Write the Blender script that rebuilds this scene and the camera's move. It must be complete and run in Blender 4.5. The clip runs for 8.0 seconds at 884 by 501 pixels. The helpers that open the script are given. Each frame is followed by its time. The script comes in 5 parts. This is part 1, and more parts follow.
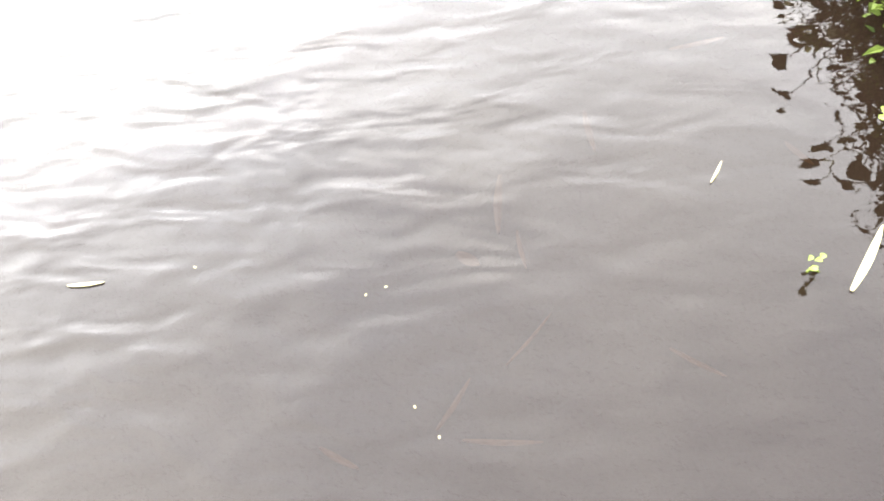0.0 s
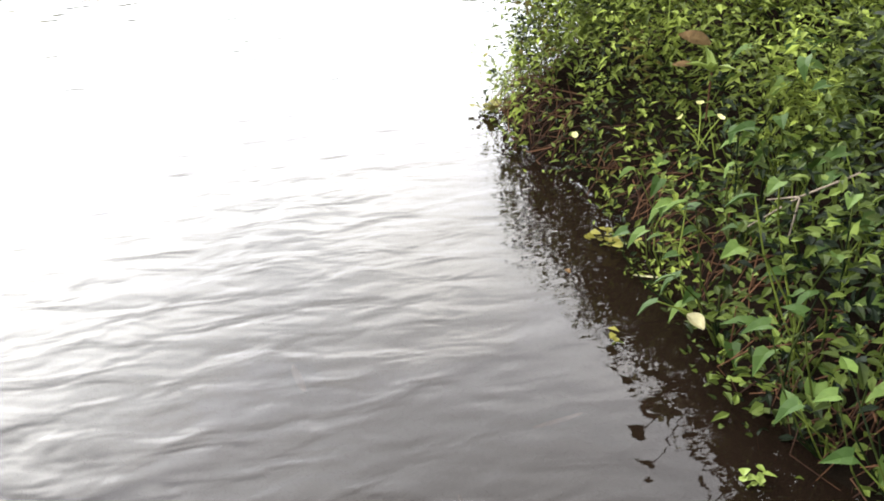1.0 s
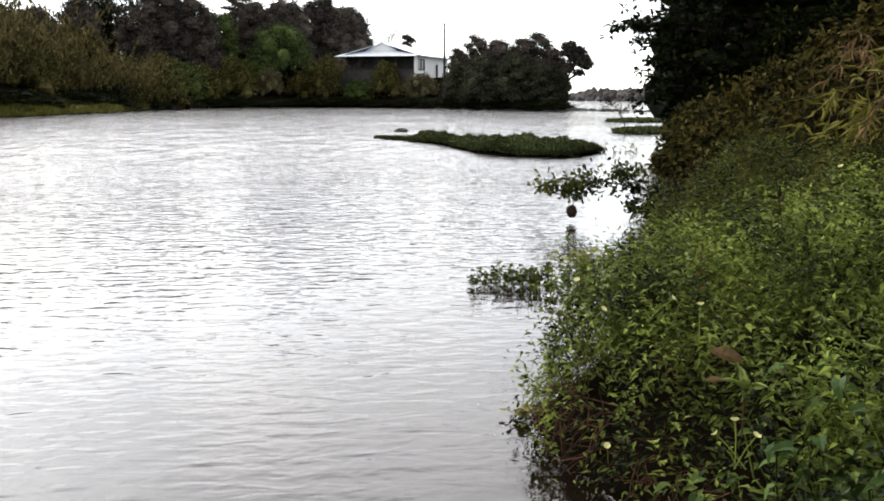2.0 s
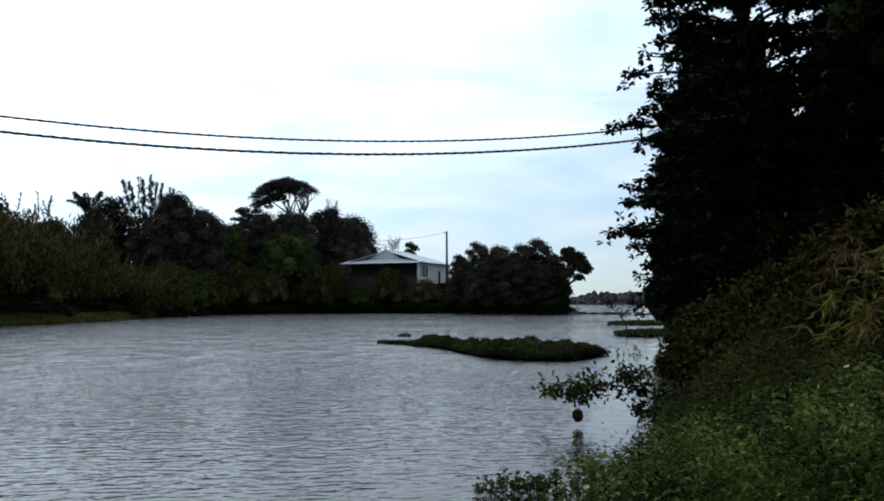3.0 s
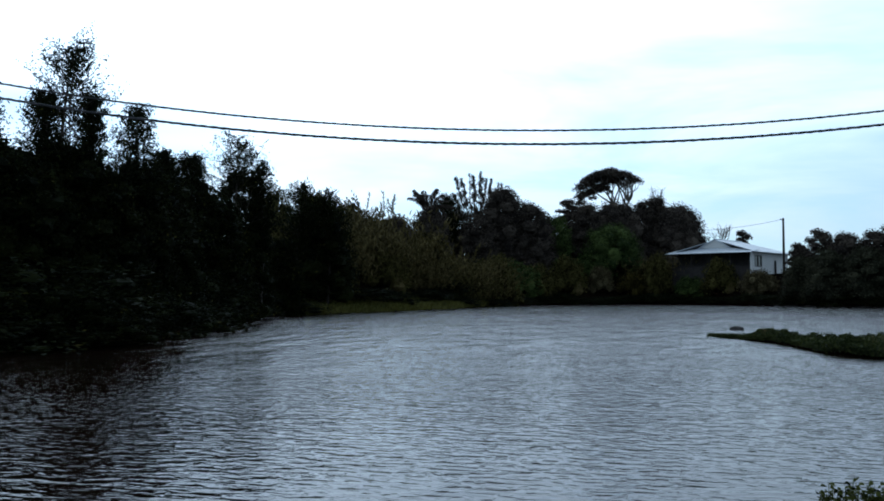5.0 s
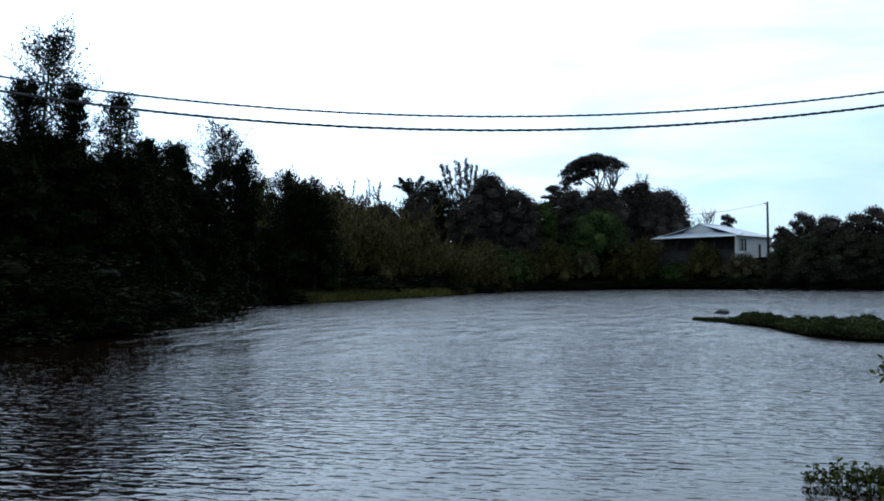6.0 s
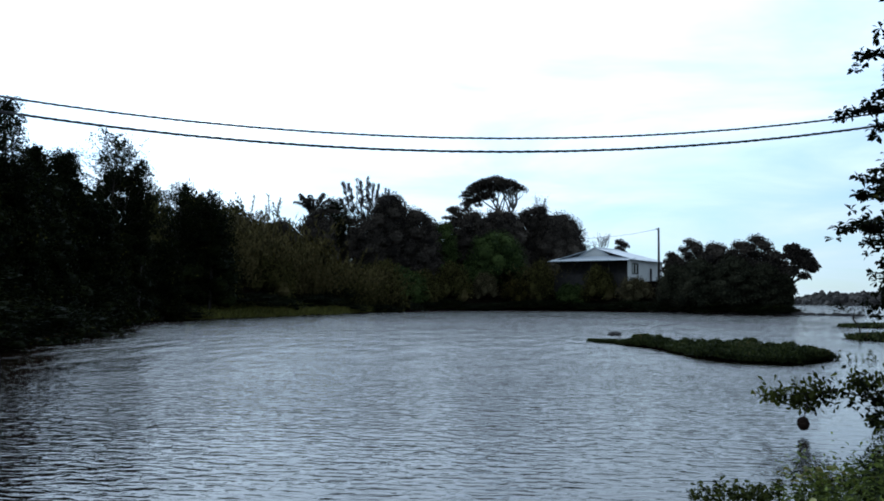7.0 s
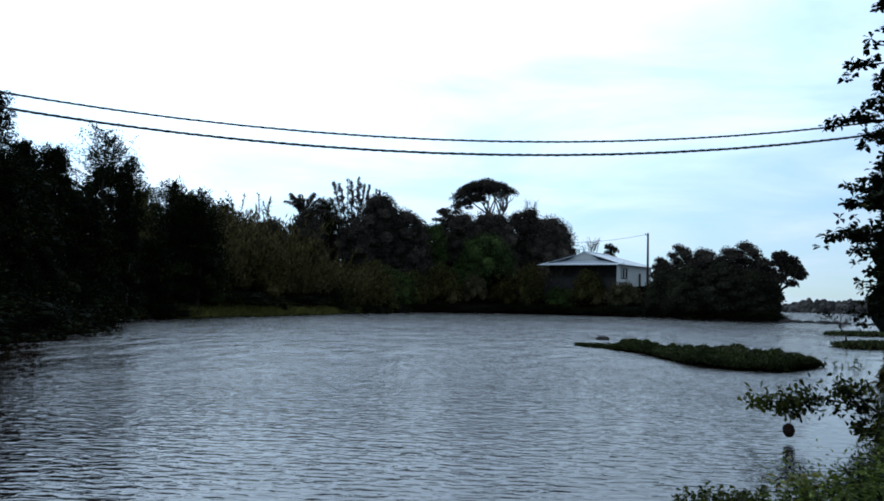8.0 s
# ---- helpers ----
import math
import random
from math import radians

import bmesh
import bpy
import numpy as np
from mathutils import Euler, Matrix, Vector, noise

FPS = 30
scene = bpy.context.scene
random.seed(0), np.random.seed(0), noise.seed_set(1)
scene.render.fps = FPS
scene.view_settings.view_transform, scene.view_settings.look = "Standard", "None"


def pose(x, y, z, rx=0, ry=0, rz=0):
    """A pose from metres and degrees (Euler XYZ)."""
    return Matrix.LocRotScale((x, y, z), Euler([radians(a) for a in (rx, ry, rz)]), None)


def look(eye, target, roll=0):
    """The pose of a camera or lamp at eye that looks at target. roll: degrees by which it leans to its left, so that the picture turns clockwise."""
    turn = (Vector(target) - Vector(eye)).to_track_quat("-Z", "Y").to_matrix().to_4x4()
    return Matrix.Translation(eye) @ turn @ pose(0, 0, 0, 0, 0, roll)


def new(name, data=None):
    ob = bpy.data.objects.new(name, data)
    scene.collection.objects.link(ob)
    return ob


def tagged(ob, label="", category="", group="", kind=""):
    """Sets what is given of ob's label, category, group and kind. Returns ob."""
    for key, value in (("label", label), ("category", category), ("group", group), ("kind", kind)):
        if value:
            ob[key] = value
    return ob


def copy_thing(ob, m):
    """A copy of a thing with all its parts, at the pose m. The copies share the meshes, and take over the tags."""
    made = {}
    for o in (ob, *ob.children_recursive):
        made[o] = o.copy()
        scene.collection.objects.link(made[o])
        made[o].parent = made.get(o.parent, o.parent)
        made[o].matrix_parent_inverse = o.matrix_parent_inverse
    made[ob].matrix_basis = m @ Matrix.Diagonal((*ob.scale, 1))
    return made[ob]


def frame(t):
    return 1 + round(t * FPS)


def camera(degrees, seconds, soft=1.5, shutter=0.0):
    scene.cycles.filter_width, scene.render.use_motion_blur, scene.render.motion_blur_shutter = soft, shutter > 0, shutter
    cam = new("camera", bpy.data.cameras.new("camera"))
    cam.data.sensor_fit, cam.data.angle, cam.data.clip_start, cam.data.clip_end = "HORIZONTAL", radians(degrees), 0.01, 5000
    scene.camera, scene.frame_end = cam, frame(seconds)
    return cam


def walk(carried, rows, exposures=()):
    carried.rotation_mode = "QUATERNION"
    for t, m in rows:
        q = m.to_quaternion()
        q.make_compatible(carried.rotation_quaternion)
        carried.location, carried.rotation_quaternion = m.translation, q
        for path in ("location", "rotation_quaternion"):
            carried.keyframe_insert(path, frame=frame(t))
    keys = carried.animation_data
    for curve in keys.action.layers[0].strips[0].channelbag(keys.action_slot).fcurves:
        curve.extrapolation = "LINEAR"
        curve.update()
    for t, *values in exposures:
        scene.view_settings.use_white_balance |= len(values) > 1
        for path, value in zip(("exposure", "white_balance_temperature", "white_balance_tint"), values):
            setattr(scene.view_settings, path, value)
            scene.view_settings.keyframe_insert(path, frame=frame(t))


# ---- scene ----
cam = camera(53.7, 8.0, soft=1.8)
EYE = (0.0, 0.0, 1.5)
# seconds, tilt, lean, turn: the camera turns where it is, a metre and a half over the water
TURNS = [
    (0.0, 35.68, 4.59, 3.07),
    (0.3, 44.13, 2.74, -2.87),
    (0.5, 49.07, 3.01, -5.06),
    (1.0, 60.28, 1.82, -5.61),
    (1.5, 71.22, 0.65, -4.15),
    (2.0, 79.94, -0.29, -2.71),
    (2.2, 83.13, -0.34, -2.84),
    (3.3, 95.51, 0.38, -2.46),
    (3.5, 96.18, -0.06, -3.11),
    (4.0, 94.56, 0.02, 4.95),
    (4.5, 93.43, -0.30, 13.28),
    (4.7, 93.11, -0.30, 16.11),
    (5.8, 92.04, 0.19, 20.04),
    (6.0, 91.87, 0.56, 17.66),
    (6.5, 92.09, -0.36, 12.91),
    (7.0, 93.11, -0.35, 11.08),
    (7.5, 93.19, -0.66, 9.47),
    (8.0, 93.24, -1.23, 10.36),
]
EXPOSURES = [(0.0, 4.5, 6950, 12), (0.3, 4.12, 6950, 12), (0.5, 3.7, 6950, 12), (1.0, 3.08, 6900, 12), (1.5, 2.38, 6950, 13), (2.0, 1.8, 6950, 13), (2.2, 1.25, 6800, 12), (3.3, -0.05, 5550, 4), (3.5, -0.1, 5450, 3),
             (4.0, -0.1, 5250, 2), (4.5, -0.08, 5250, 2), (5.8, 0.18, 5350, 4), (6.5, 0.2, 5350, 4), (7.5, 0.15, 5350, 3), (8.0, 0.05, 5250, 3)]
walk(cam, [(t, pose(*EYE, a, b, c)) for t, a, b, c in TURNS], EXPOSURES)

# ---- sky and sun: thin overcast, the sun behind cloud over the far bank ----
SUN_AZ, SUN_EL = -32.0, 32.0
SUN_DIR = Vector((math.sin(radians(SUN_AZ)) * math.cos(radians(SUN_EL)), math.cos(radians(SUN_AZ)) * math.cos(radians(SUN_EL)), math.sin(radians(SUN_EL))))


def build_sky():
    world = bpy.data.worlds.new("overcast_sky")
    scene.world = world
    world.use_nodes = True
    nt = world.node_tree
    nd, ln = nt.nodes, nt.links
    nd.clear()
    out = nd.new("ShaderNodeOutputWorld")
    bg = nd.new("ShaderNodeBackground")
    sky = nd.new("ShaderNodeTexSky")
    sky.sky_type, sky.sun_disc = "NISHITA", False
    sky.sun_elevation, sky.sun_rotation = radians(SUN_EL), radians(SUN_AZ)
    sky.air_density, sky.dust_density, sky.ozone_density = 1.0, 0.5, 1.5
    tc = nd.new("ShaderNodeTexCoord")
    sep = nd.new("ShaderNodeSeparateXYZ")
    ln.new(tc.outputs["Generated"], sep.inputs[0])

    def m(op, a, b=None, c=None, clamp=False):
        n = nd.new("ShaderNodeMath")
        n.operation, n.use_clamp = op, clamp
        for i, v in enumerate((a, b, c)):
            if v is None:
                continue
            if isinstance(v, (int, float)):
                n.inputs[i].default_value = v
            else:
                ln.new(v, n.inputs[i])
        return n.outputs[0]

    # cloud sheet at a constant height
    zz = m("ADD", m("MAXIMUM", sep.outputs[2], 0.0), 0.12)
    comb = nd.new("ShaderNodeCombineXYZ")
    ln.new(m("DIVIDE", sep.outputs[0], zz), comb.inputs[0])
    ln.new(m("DIVIDE", sep.outputs[1], zz), comb.inputs[1])
    noi = nd.new("ShaderNodeTexNoise")
    noi.inputs["Scale"].default_value, noi.inputs["Detail"].default_value, noi.inputs["Roughness"].default_value = 0.9, 6.0, 0.55
    noi.inputs["Distortion"].default_value = 0.4
    ln.new(comb.outputs[0], noi.inputs["Vector"])
    ramp = nd.new("ShaderNodeValToRGB")
    ramp.color_ramp.elements[0].position, ramp.color_ramp.elements[1].position = 0.36, 0.66
    ln.new(noi.outputs["Fac"], ramp.inputs[0])
    # the veil is thickest and brightest round the hidden sun
    dot = nd.new("ShaderNodeVectorMath")
    dot.operation = "DOT_PRODUCT"
    ln.new(tc.outputs["Generated"], dot.inputs[0])
    dot.inputs[1].default_value = SUN_DIR
    near = m("MAXIMUM", dot.outputs["Value"], 0.0)
    glow = m("ADD", m("MULTIPLY", m("POWER", near, 8.0), 0.5), m("MULTIPLY", m("POWER", near, 34.0), 1.5))
    side = m("POWER", m("MULTIPLY_ADD", dot.outputs["Value"], 0.5, 0.5), 2.0)
    base = m("MULTIPLY_ADD", side, 1.25, 0.4)
    # thinner light low over the horizon
    low = nd.new("ShaderNodeMapRange")
    low.interpolation_type = "SMOOTHSTEP"
    ln.new(sep.outputs[2], low.inputs[0])
    low.inputs[1].default_value, low.inputs[2].default_value, low.inputs[3].default_value, low.inputs[4].default_value = 0.04, 0.36, 0.55, 1.0
    # and less again overhead
    high = nd.new("ShaderNodeMapRange")
    high.interpolation_type = "SMOOTHSTEP"
    ln.new(sep.outputs[2], high.inputs[0])
    high.inputs[1].default_value, high.inputs[2].default_value, high.inputs[3].default_value, high.inputs[4].default_value = 0.42, 0.85, 1.0, 0.5
    bright = m("MULTIPLY", m("MULTIPLY", m("ADD", glow, base), m("MULTIPLY", low.outputs[0], high.outputs[0])), m("MULTIPLY_ADD", ramp.outputs[0], 0.32, 0.90))
    cloud = nd.new("ShaderNodeMixRGB")
    cloud.blend_type = "MULTIPLY"
    cloud.inputs[0].default_value = 1.0
    cloud.inputs[1].default_value = (0.92, 0.965, 1.0, 1)
    ln.new(bright, cloud.inputs[2])
    blue = nd.new("ShaderNodeMixRGB")
    blue.blend_type = "MULTIPLY"
    blue.inputs[0].default_value = 1.0
    ln.new(sky.outputs[0], blue.inputs[1])
    blue.inputs[2].default_value = (0.092, 0.113, 0.132, 1)
    cover = m("ADD", m("MULTIPLY", ramp.outputs[0], 0.42), 0.58, clamp=True)
    mix = nd.new("ShaderNodeMixRGB")
    ln.new(cover, mix.inputs[0])
    ln.new(blue.outputs[0], mix.inputs[1])
    ln.new(cloud.outputs[0], mix.inputs[2])
    ln.new(mix.outputs[0], bg.inputs[0])
    bg.inputs[1].default_value = 1.0
    ln.new(bg.outputs[0], out.inputs[0])


build_sky()
sun = new("sun", bpy.data.lights.new("sun", "SUN"))
sun.data.energy, sun.data.angle, sun.data.color = 0.5, radians(120), (1.0, 0.95, 0.88)
sun.matrix_world = look(SUN_DIR * 100, (0, 0, 0))


# ---- materials ----
def material(name, a, b, rough=0.6, scale=6.0, fine=60.0, bump=0.0, spec=0.4, vary="island", metal=0.0, through_light=0.0, stain=None, distance=0.01, apart=0.9):
    """Two tones mixed by broad noise, shifted by fine noise and, piece by piece, by a random value."""
    mt = bpy.data.materials.new(name)
    mt.use_nodes = True
    nt = mt.node_tree
    nd, ln = nt.nodes, nt.links
    bsdf = nd["Principled BSDF"]
    tc = nd.new("ShaderNodeTexCoord")
    n1 = nd.new("ShaderNodeTexNoise")
    n1.inputs["Scale"].default_value, n1.inputs["Detail"].default_value = scale, 4
    n2 = nd.new("ShaderNodeTexNoise")
    n2.inputs["Scale"].default_value, n2.inputs["Detail"].default_value = fine, 5
    for n in (n1, n2):
        ln.new(tc.outputs["Object"], n.inputs["Vector"])
    add = nd.new("ShaderNodeMath")
    add.operation = "MULTIPLY_ADD"
    ln.new(n1.outputs["Fac"], add.inputs[0])
    add.inputs[1].default_value, add.inputs[2].default_value = 1.6, -0.3
    fac = add.outputs[0]
    if vary:
        if vary == "island":
            src = nd.new("ShaderNodeNewGeometry").outputs["Random Per Island"]
        else:
            src = nd.new("ShaderNodeObjectInfo").outputs["Random"]
        mx = nd.new("ShaderNodeMath")
        mx.operation = "MULTIPLY_ADD"
        ln.new(src, mx.inputs[0])
        mx.inputs[1].default_value = apart
        mm = nd.new("ShaderNodeMath")
        mm.operation = "MULTIPLY_ADD"
        ln.new(fac, mm.inputs[0])
        mm.inputs[1].default_value, mm.inputs[2].default_value = 1.6 - apart, -0.4
        ln.new(mm.outputs[0], mx.inputs[2])
        fac = mx.outputs[0]
    ramp = nd.new("ShaderNodeValToRGB")
    e = ramp.color_ramp.elements
    e[0].color, e[1].color = (*a, 1), (*b, 1)
    e[0].position, e[1].position = 0.15, 0.9
    if stain:
        x = e.new(0.97)
        x.color = (*stain, 1)
    ln.new(fac, ramp.inputs[0])
    hs = nd.new("ShaderNodeMixRGB")
    hs.blend_type = "MULTIPLY"
    hs.inputs[0].default_value = 0.5
    ln.new(ramp.outputs[0], hs.inputs[1])
    ln.new(n2.outputs["Fac"], hs.inputs[2])
    br = nd.new("ShaderNodeBrightContrast")
    ln.new(hs.outputs[0], br.inputs[0])
    br.inputs["Bright"].default_value = 0.0
    ln.new(br.outputs[0], bsdf.inputs["Base Color"])
    bsdf.inputs["Roughness"].default_value = rough
    bsdf.inputs["Metallic"].default_value = metal
    bsdf.inputs["Specular IOR Level"].default_value = spec
    if bump:
        bp = nd.new("ShaderNodeBump")
        bp.inputs["Strength"].default_value, bp.inputs["Distance"].default_value = bump, distance
        ln.new(n2.outputs["Fac"], bp.inputs["Height"])
        ln.new(bp.outputs[0], bsdf.inputs["Normal"])
    if through_light:
        tr = nd.new("ShaderNodeBsdfTranslucent")
        ln.new(br.outputs[0], tr.inputs[0])
        mix = nd.new("ShaderNodeMixShader")
        mix.inputs[0].default_value = through_light
        ln.new(bsdf.outputs[0], mix.inputs[1])
        ln.new(tr.outputs[0], mix.inputs[2])
        ln.new(mix.outputs[0], nd["Material Output"].inputs[0])
    return mt


# weed tones: the near-black ends paint in shade in the gaps between leaves
HERB = material("herb_leaf", (0.008, 0.015, 0.003), (0.285, 0.350, 0.060), rough=0.65, spec=0.08, scale=3.5, apart=0.5, through_light=0.22, stain=(0.34, 0.27, 0.10))
HERB_NEAR = material("waterside_herb_leaf", (0.004, 0.009, 0.002), (0.140, 0.188, 0.031), rough=0.6, spec=0.1, scale=3.5, apart=0.6, through_light=0.15, stain=(0.22, 0.17, 0.06))
HERB_MID = material("bank_weed_leaf", (0.004, 0.008, 0.002), (0.150, 0.166, 0.034), rough=0.75, spec=0.05, scale=1.6, apart=0.5, through_light=0.25, stain=(0.26, 0.20, 0.08))
HERB_FAR = material("herb_leaf_grey", (0.024, 0.036, 0.008), (0.105, 0.122, 0.032), rough=0.65, spec=0.2, scale=0.6, through_light=0.2, stain=(0.2, 0.15, 0.06))
BROADLEAF = material("broad_leaf", (0.030, 0.060, 0.010), (0.120, 0.180, 0.036), rough=0.55, spec=0.12, scale=4, through_light=0.15, vary="object", bump=0.15)
FRESH_LEAF = material("fresh_leaf", (0.13, 0.18, 0.030), (0.25, 0.31, 0.065), rough=0.5, spec=0.25, scale=4, through_light=0.2)
YELLOW_LEAF = material("yellowing_leaf", (0.13, 0.13, 0.018), (0.34, 0.29, 0.06), rough=0.6, spec=0.15, scale=3, through_light=0.25)
DEAD_LEAF = material("dead_leaf", (0.085, 0.045, 0.018), (0.25, 0.155, 0.07), rough=0.85, spec=0.1, scale=25, bump=0.4)
STEM = material("stem", (0.025, 0.011, 0.006), (0.125, 0.058, 0.028), rough=0.8, spec=0.1, scale=6)
TWIG = material("dry_twig", (0.14, 0.105, 0.075), (0.32, 0.26, 0.20), rough=0.85, spec=0.1, scale=10, bump=0.3)
BARK = material("bark", (0.03, 0.023, 0.018), (0.085, 0.068, 0.050), rough=0.9, scale=3, fine=25, bump=0.6, distance=0.03)
# darker copy of the bark, with the backlit shade of trunk and limbs painted in
BACKLIT_BARK = material("backlit_bark", (0.010, 0.008, 0.006), (0.032, 0.026, 0.020), rough=0.95, spec=0.05, scale=3, fine=25, bump=0.6, distance=0.03)
PALE_BARK = material("pale_bark", (0.15, 0.13, 0.11), (0.28, 0.25, 0.21), rough=0.9, scale=3, bump=0.4)
# lifted grey-brown: distance haze and glare are put into the leaf colour
TREE_LEAF = material("hazed_tree_leaf", (0.031, 0.026, 0.022), (0.150, 0.123, 0.094), rough=0.85, spec=0.05, scale=0.5, through_light=0.1)
# near black: the backlit look of trees and shrubs is put into the colour
BACKLIT_LEAF = material("backlit_tree_leaf", (0.004, 0.007, 0.002), (0.022, 0.027, 0.006), rough=0.65, spec=0.03, scale=0.8, through_light=0.12, stain=(0.10, 0.09, 0.02))
SHRUB_LEAF = material("shrub_leaf", (0.028, 0.026, 0.008), (0.185, 0.165, 0.050), rough=0.9, spec=0.05, scale=0.25, through_light=0.12, stain=(0.19, 0.15, 0.06))
THICKET_LEAF = material("thicket_leaf", (0.012, 0.012, 0.003), (0.13, 0.104, 0.024), rough=0.8, spec=0.06, scale=0.9, through_light=0.2, stain=(0.2, 0.13, 0.04))
GREEN_SHRUB_LEAF = material("green_shrub_leaf", (0.024, 0.040, 0.010), (0.135, 0.180, 0.048), rough=0.8, spec=0.08, scale=0.4, through_light=0.12)
BUFF_LEAF = material("buff_shrub_leaf", (0.055, 0.046, 0.022), (0.25, 0.212, 0.108), rough=0.9, spec=0.05, scale=0.4, through_light=0.12)
HEDGE_LEAF = material("grey_green_hedge_leaf", (0.024, 0.026, 0.015), (0.098, 0.096, 0.056), rough=0.85, spec=0.06, scale=0.5, through_light=0.1)
CANE = material("dry_cane", (0.08, 0.068, 0.024), (0.25, 0.20, 0.08), rough=0.9, spec=0.05, scale=1.0, through_light=0.2)
LEDGE_GRASS = material("ledge_grass", (0.13, 0.13, 0.02), (0.28, 0.25, 0.05), rough=0.8, scale=0.3, through_light=0.2)
# near black: shade under the weeds is put into the soil colour
SOIL = material("shaded_wet_soil", (0.004, 0.003, 0.002), (0.014, 0.010, 0.007), rough=1.0, spec=0.0, scale=1.2, fine=14, bump=0.7, vary="", distance=0.05)
ROCK = material("dark_rock", (0.032, 0.028, 0.026), (0.11, 0.095, 0.083), rough=0.85, scale=0.8, fine=9, bump=0.6, vary="object", distance=0.05)
ROOF = material("painted_roof_sheet", (0.62, 0.66, 0.70), (0.78, 0.82, 0.85), rough=0.4, scale=0.5, fine=9, vary="object", spec=0.5)
WALL = material("white_wall", (0.80, 0.79, 0.74), (0.92, 0.91, 0.86), rough=0.8, scale=0.6, fine=10, vary="", bump=0.1)
# shade under the veranda roof is put into this colour
DARK = material("shaded_wood", (0.022, 0.019, 0.017), (0.06, 0.05, 0.042), rough=0.8, scale=2, vary="")
WINDOW = material("dark_window_glass", (0.02, 0.022, 0.025), (0.04, 0.045, 0.05), rough=0.08, scale=2, vary="", spec=0.6)
CABLE = material("black_cable", (0.012, 0.012, 0.013), (0.03, 0.03, 0.032), rough=0.55, scale=30, vary="")
PETAL = material("yellow_petal", (0.74, 0.68, 0.26), (0.85, 0.81, 0.42), rough=0.6, scale=20, through_light=0.3)
PALE = material("pale_reed_leaf", (0.30, 0.26, 0.13), (0.50, 0.45, 0.24), rough=0.6, scale=20, bump=0.2)
HUSK = material("brown_husk", (0.018, 0.012, 0.009), (0.06, 0.04, 0.028), rough=0.95, spec=0.05, scale=12, fine=80, bump=0.6)


def water_material():
    mt = bpy.data.materials.new("river_water")
    mt.use_nodes = True
    nt = mt.node_tree
    nd, ln = nt.nodes, nt.links
    nd.remove(nd["Principled BSDF"])
    tc = nd.new("ShaderNodeTexCoord")
    # ripples: (across, along the wind, detail, height)
    heights = []
    for sx, sy, detail, amount in ((0.8, 1.4, 2.0, 0.008), (2.0, 4.6, 2.0, 0.0065), (4.4, 9.5, 2.0, 0.0125), (12.0, 20.0, 1.0, 0.0007)):
        mp = nd.new("ShaderNodeMapping")
        mp.inputs["Rotation"].default_value = (0, 0, radians(-12))
        mp.inputs["Scale"].default_value = (sx, sy, 1.0)
        ln.new(tc.outputs["Object"], mp.inputs[0])
        n = nd.new("ShaderNodeTexNoise")
        n.inputs["Scale"].default_value, n.inputs["Detail"].default_value, n.inputs["Distortion"].default_value = 1.0, detail, 0.35
        n.inputs["Roughness"].default_value = 0.45
        ln.new(mp.outputs[0], n.inputs["Vector"])
        k = nd.new("ShaderNodeMath")
        k.operation = "MULTIPLY"
        ln.new(n.outputs["Fac"], k.inputs[0])
        k.inputs[1].default_value = amount
        heights.append(k.outputs[0])
    total = heights[0]
    for h in heights[1:]:
        a = nd.new("ShaderNodeMath")
        ln.new(total, a.inputs[0])
        ln.new(h, a.inputs[1])
        total = a.outputs[0]
    # long low waves out in the open
    mp2 = nd.new("ShaderNodeMapping")
    mp2.inputs["Scale"].default_value = (0.9, 0.42, 1.0)
    ln.new(tc.outputs["Object"], mp2.inputs[0])
    wave = nd.new("ShaderNodeTexNoise")
    wave.inputs["Scale"].default_value, wave.inputs["Detail"].default_value, wave.inputs["Roughness"].default_value = 1.0, 3.0, 0.6
    ln.new(mp2.outputs[0], wave.inputs["Vector"])
    far = nd.new("ShaderNodeVectorMath")
    far.operation = "LENGTH"
    ln.new(tc.outputs["Object"], far.inputs[0])
    grow = nd.new("ShaderNodeMapRange")
    ln.new(far.outputs["Value"], grow.inputs[0])
    grow.inputs[1].default_value, grow.inputs[2].default_value, grow.inputs[3].default_value, grow.inputs[4].default_value = 16.0, 70.0, 0.0, 0.60
    add2 = nd.new("ShaderNodeMath")
    add2.operation = "MULTIPLY_ADD"
    ln.new(wave.outputs["Fac"], add2.inputs[0])
    ln.new(grow.outputs[0], add2.inputs[1])
    ln.new(total, add2.inputs[2])
    # normals lean to the camera with distance, so that far water mirrors more sky
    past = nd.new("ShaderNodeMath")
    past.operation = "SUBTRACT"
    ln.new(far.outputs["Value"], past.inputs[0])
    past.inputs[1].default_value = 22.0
    far_run = nd.new("ShaderNodeMath")
    far_run.operation = "SMOOTH_MAX"
    ln.new(past.outputs[0], far_run.inputs[0])
    far_run.inputs[1].default_value, far_run.inputs[2].default_value = 0.0, 40.0
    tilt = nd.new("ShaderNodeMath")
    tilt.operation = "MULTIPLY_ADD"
    ln.new(far_run.outputs[0], tilt.inputs[0])
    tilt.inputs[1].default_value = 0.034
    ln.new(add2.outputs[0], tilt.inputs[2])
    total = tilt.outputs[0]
    # calmer and rougher patches, as gusts leave them
    gust = nd.new("ShaderNodeTexNoise")
    gust.inputs["Scale"].default_value, gust.inputs["Detail"].default_value = 0.09, 2
    ln.new(tc.outputs["Object"], gust.inputs["Vector"])
    gr = nd.new("ShaderNodeMapRange")
    ln.new(gust.outputs["Fac"], gr.inputs[0])
    gr.inputs[1].default_value, gr.inputs[2].default_value, gr.inputs[3].default_value, gr.inputs[4].default_value = 0.35, 0.65, 0.7, 1.15
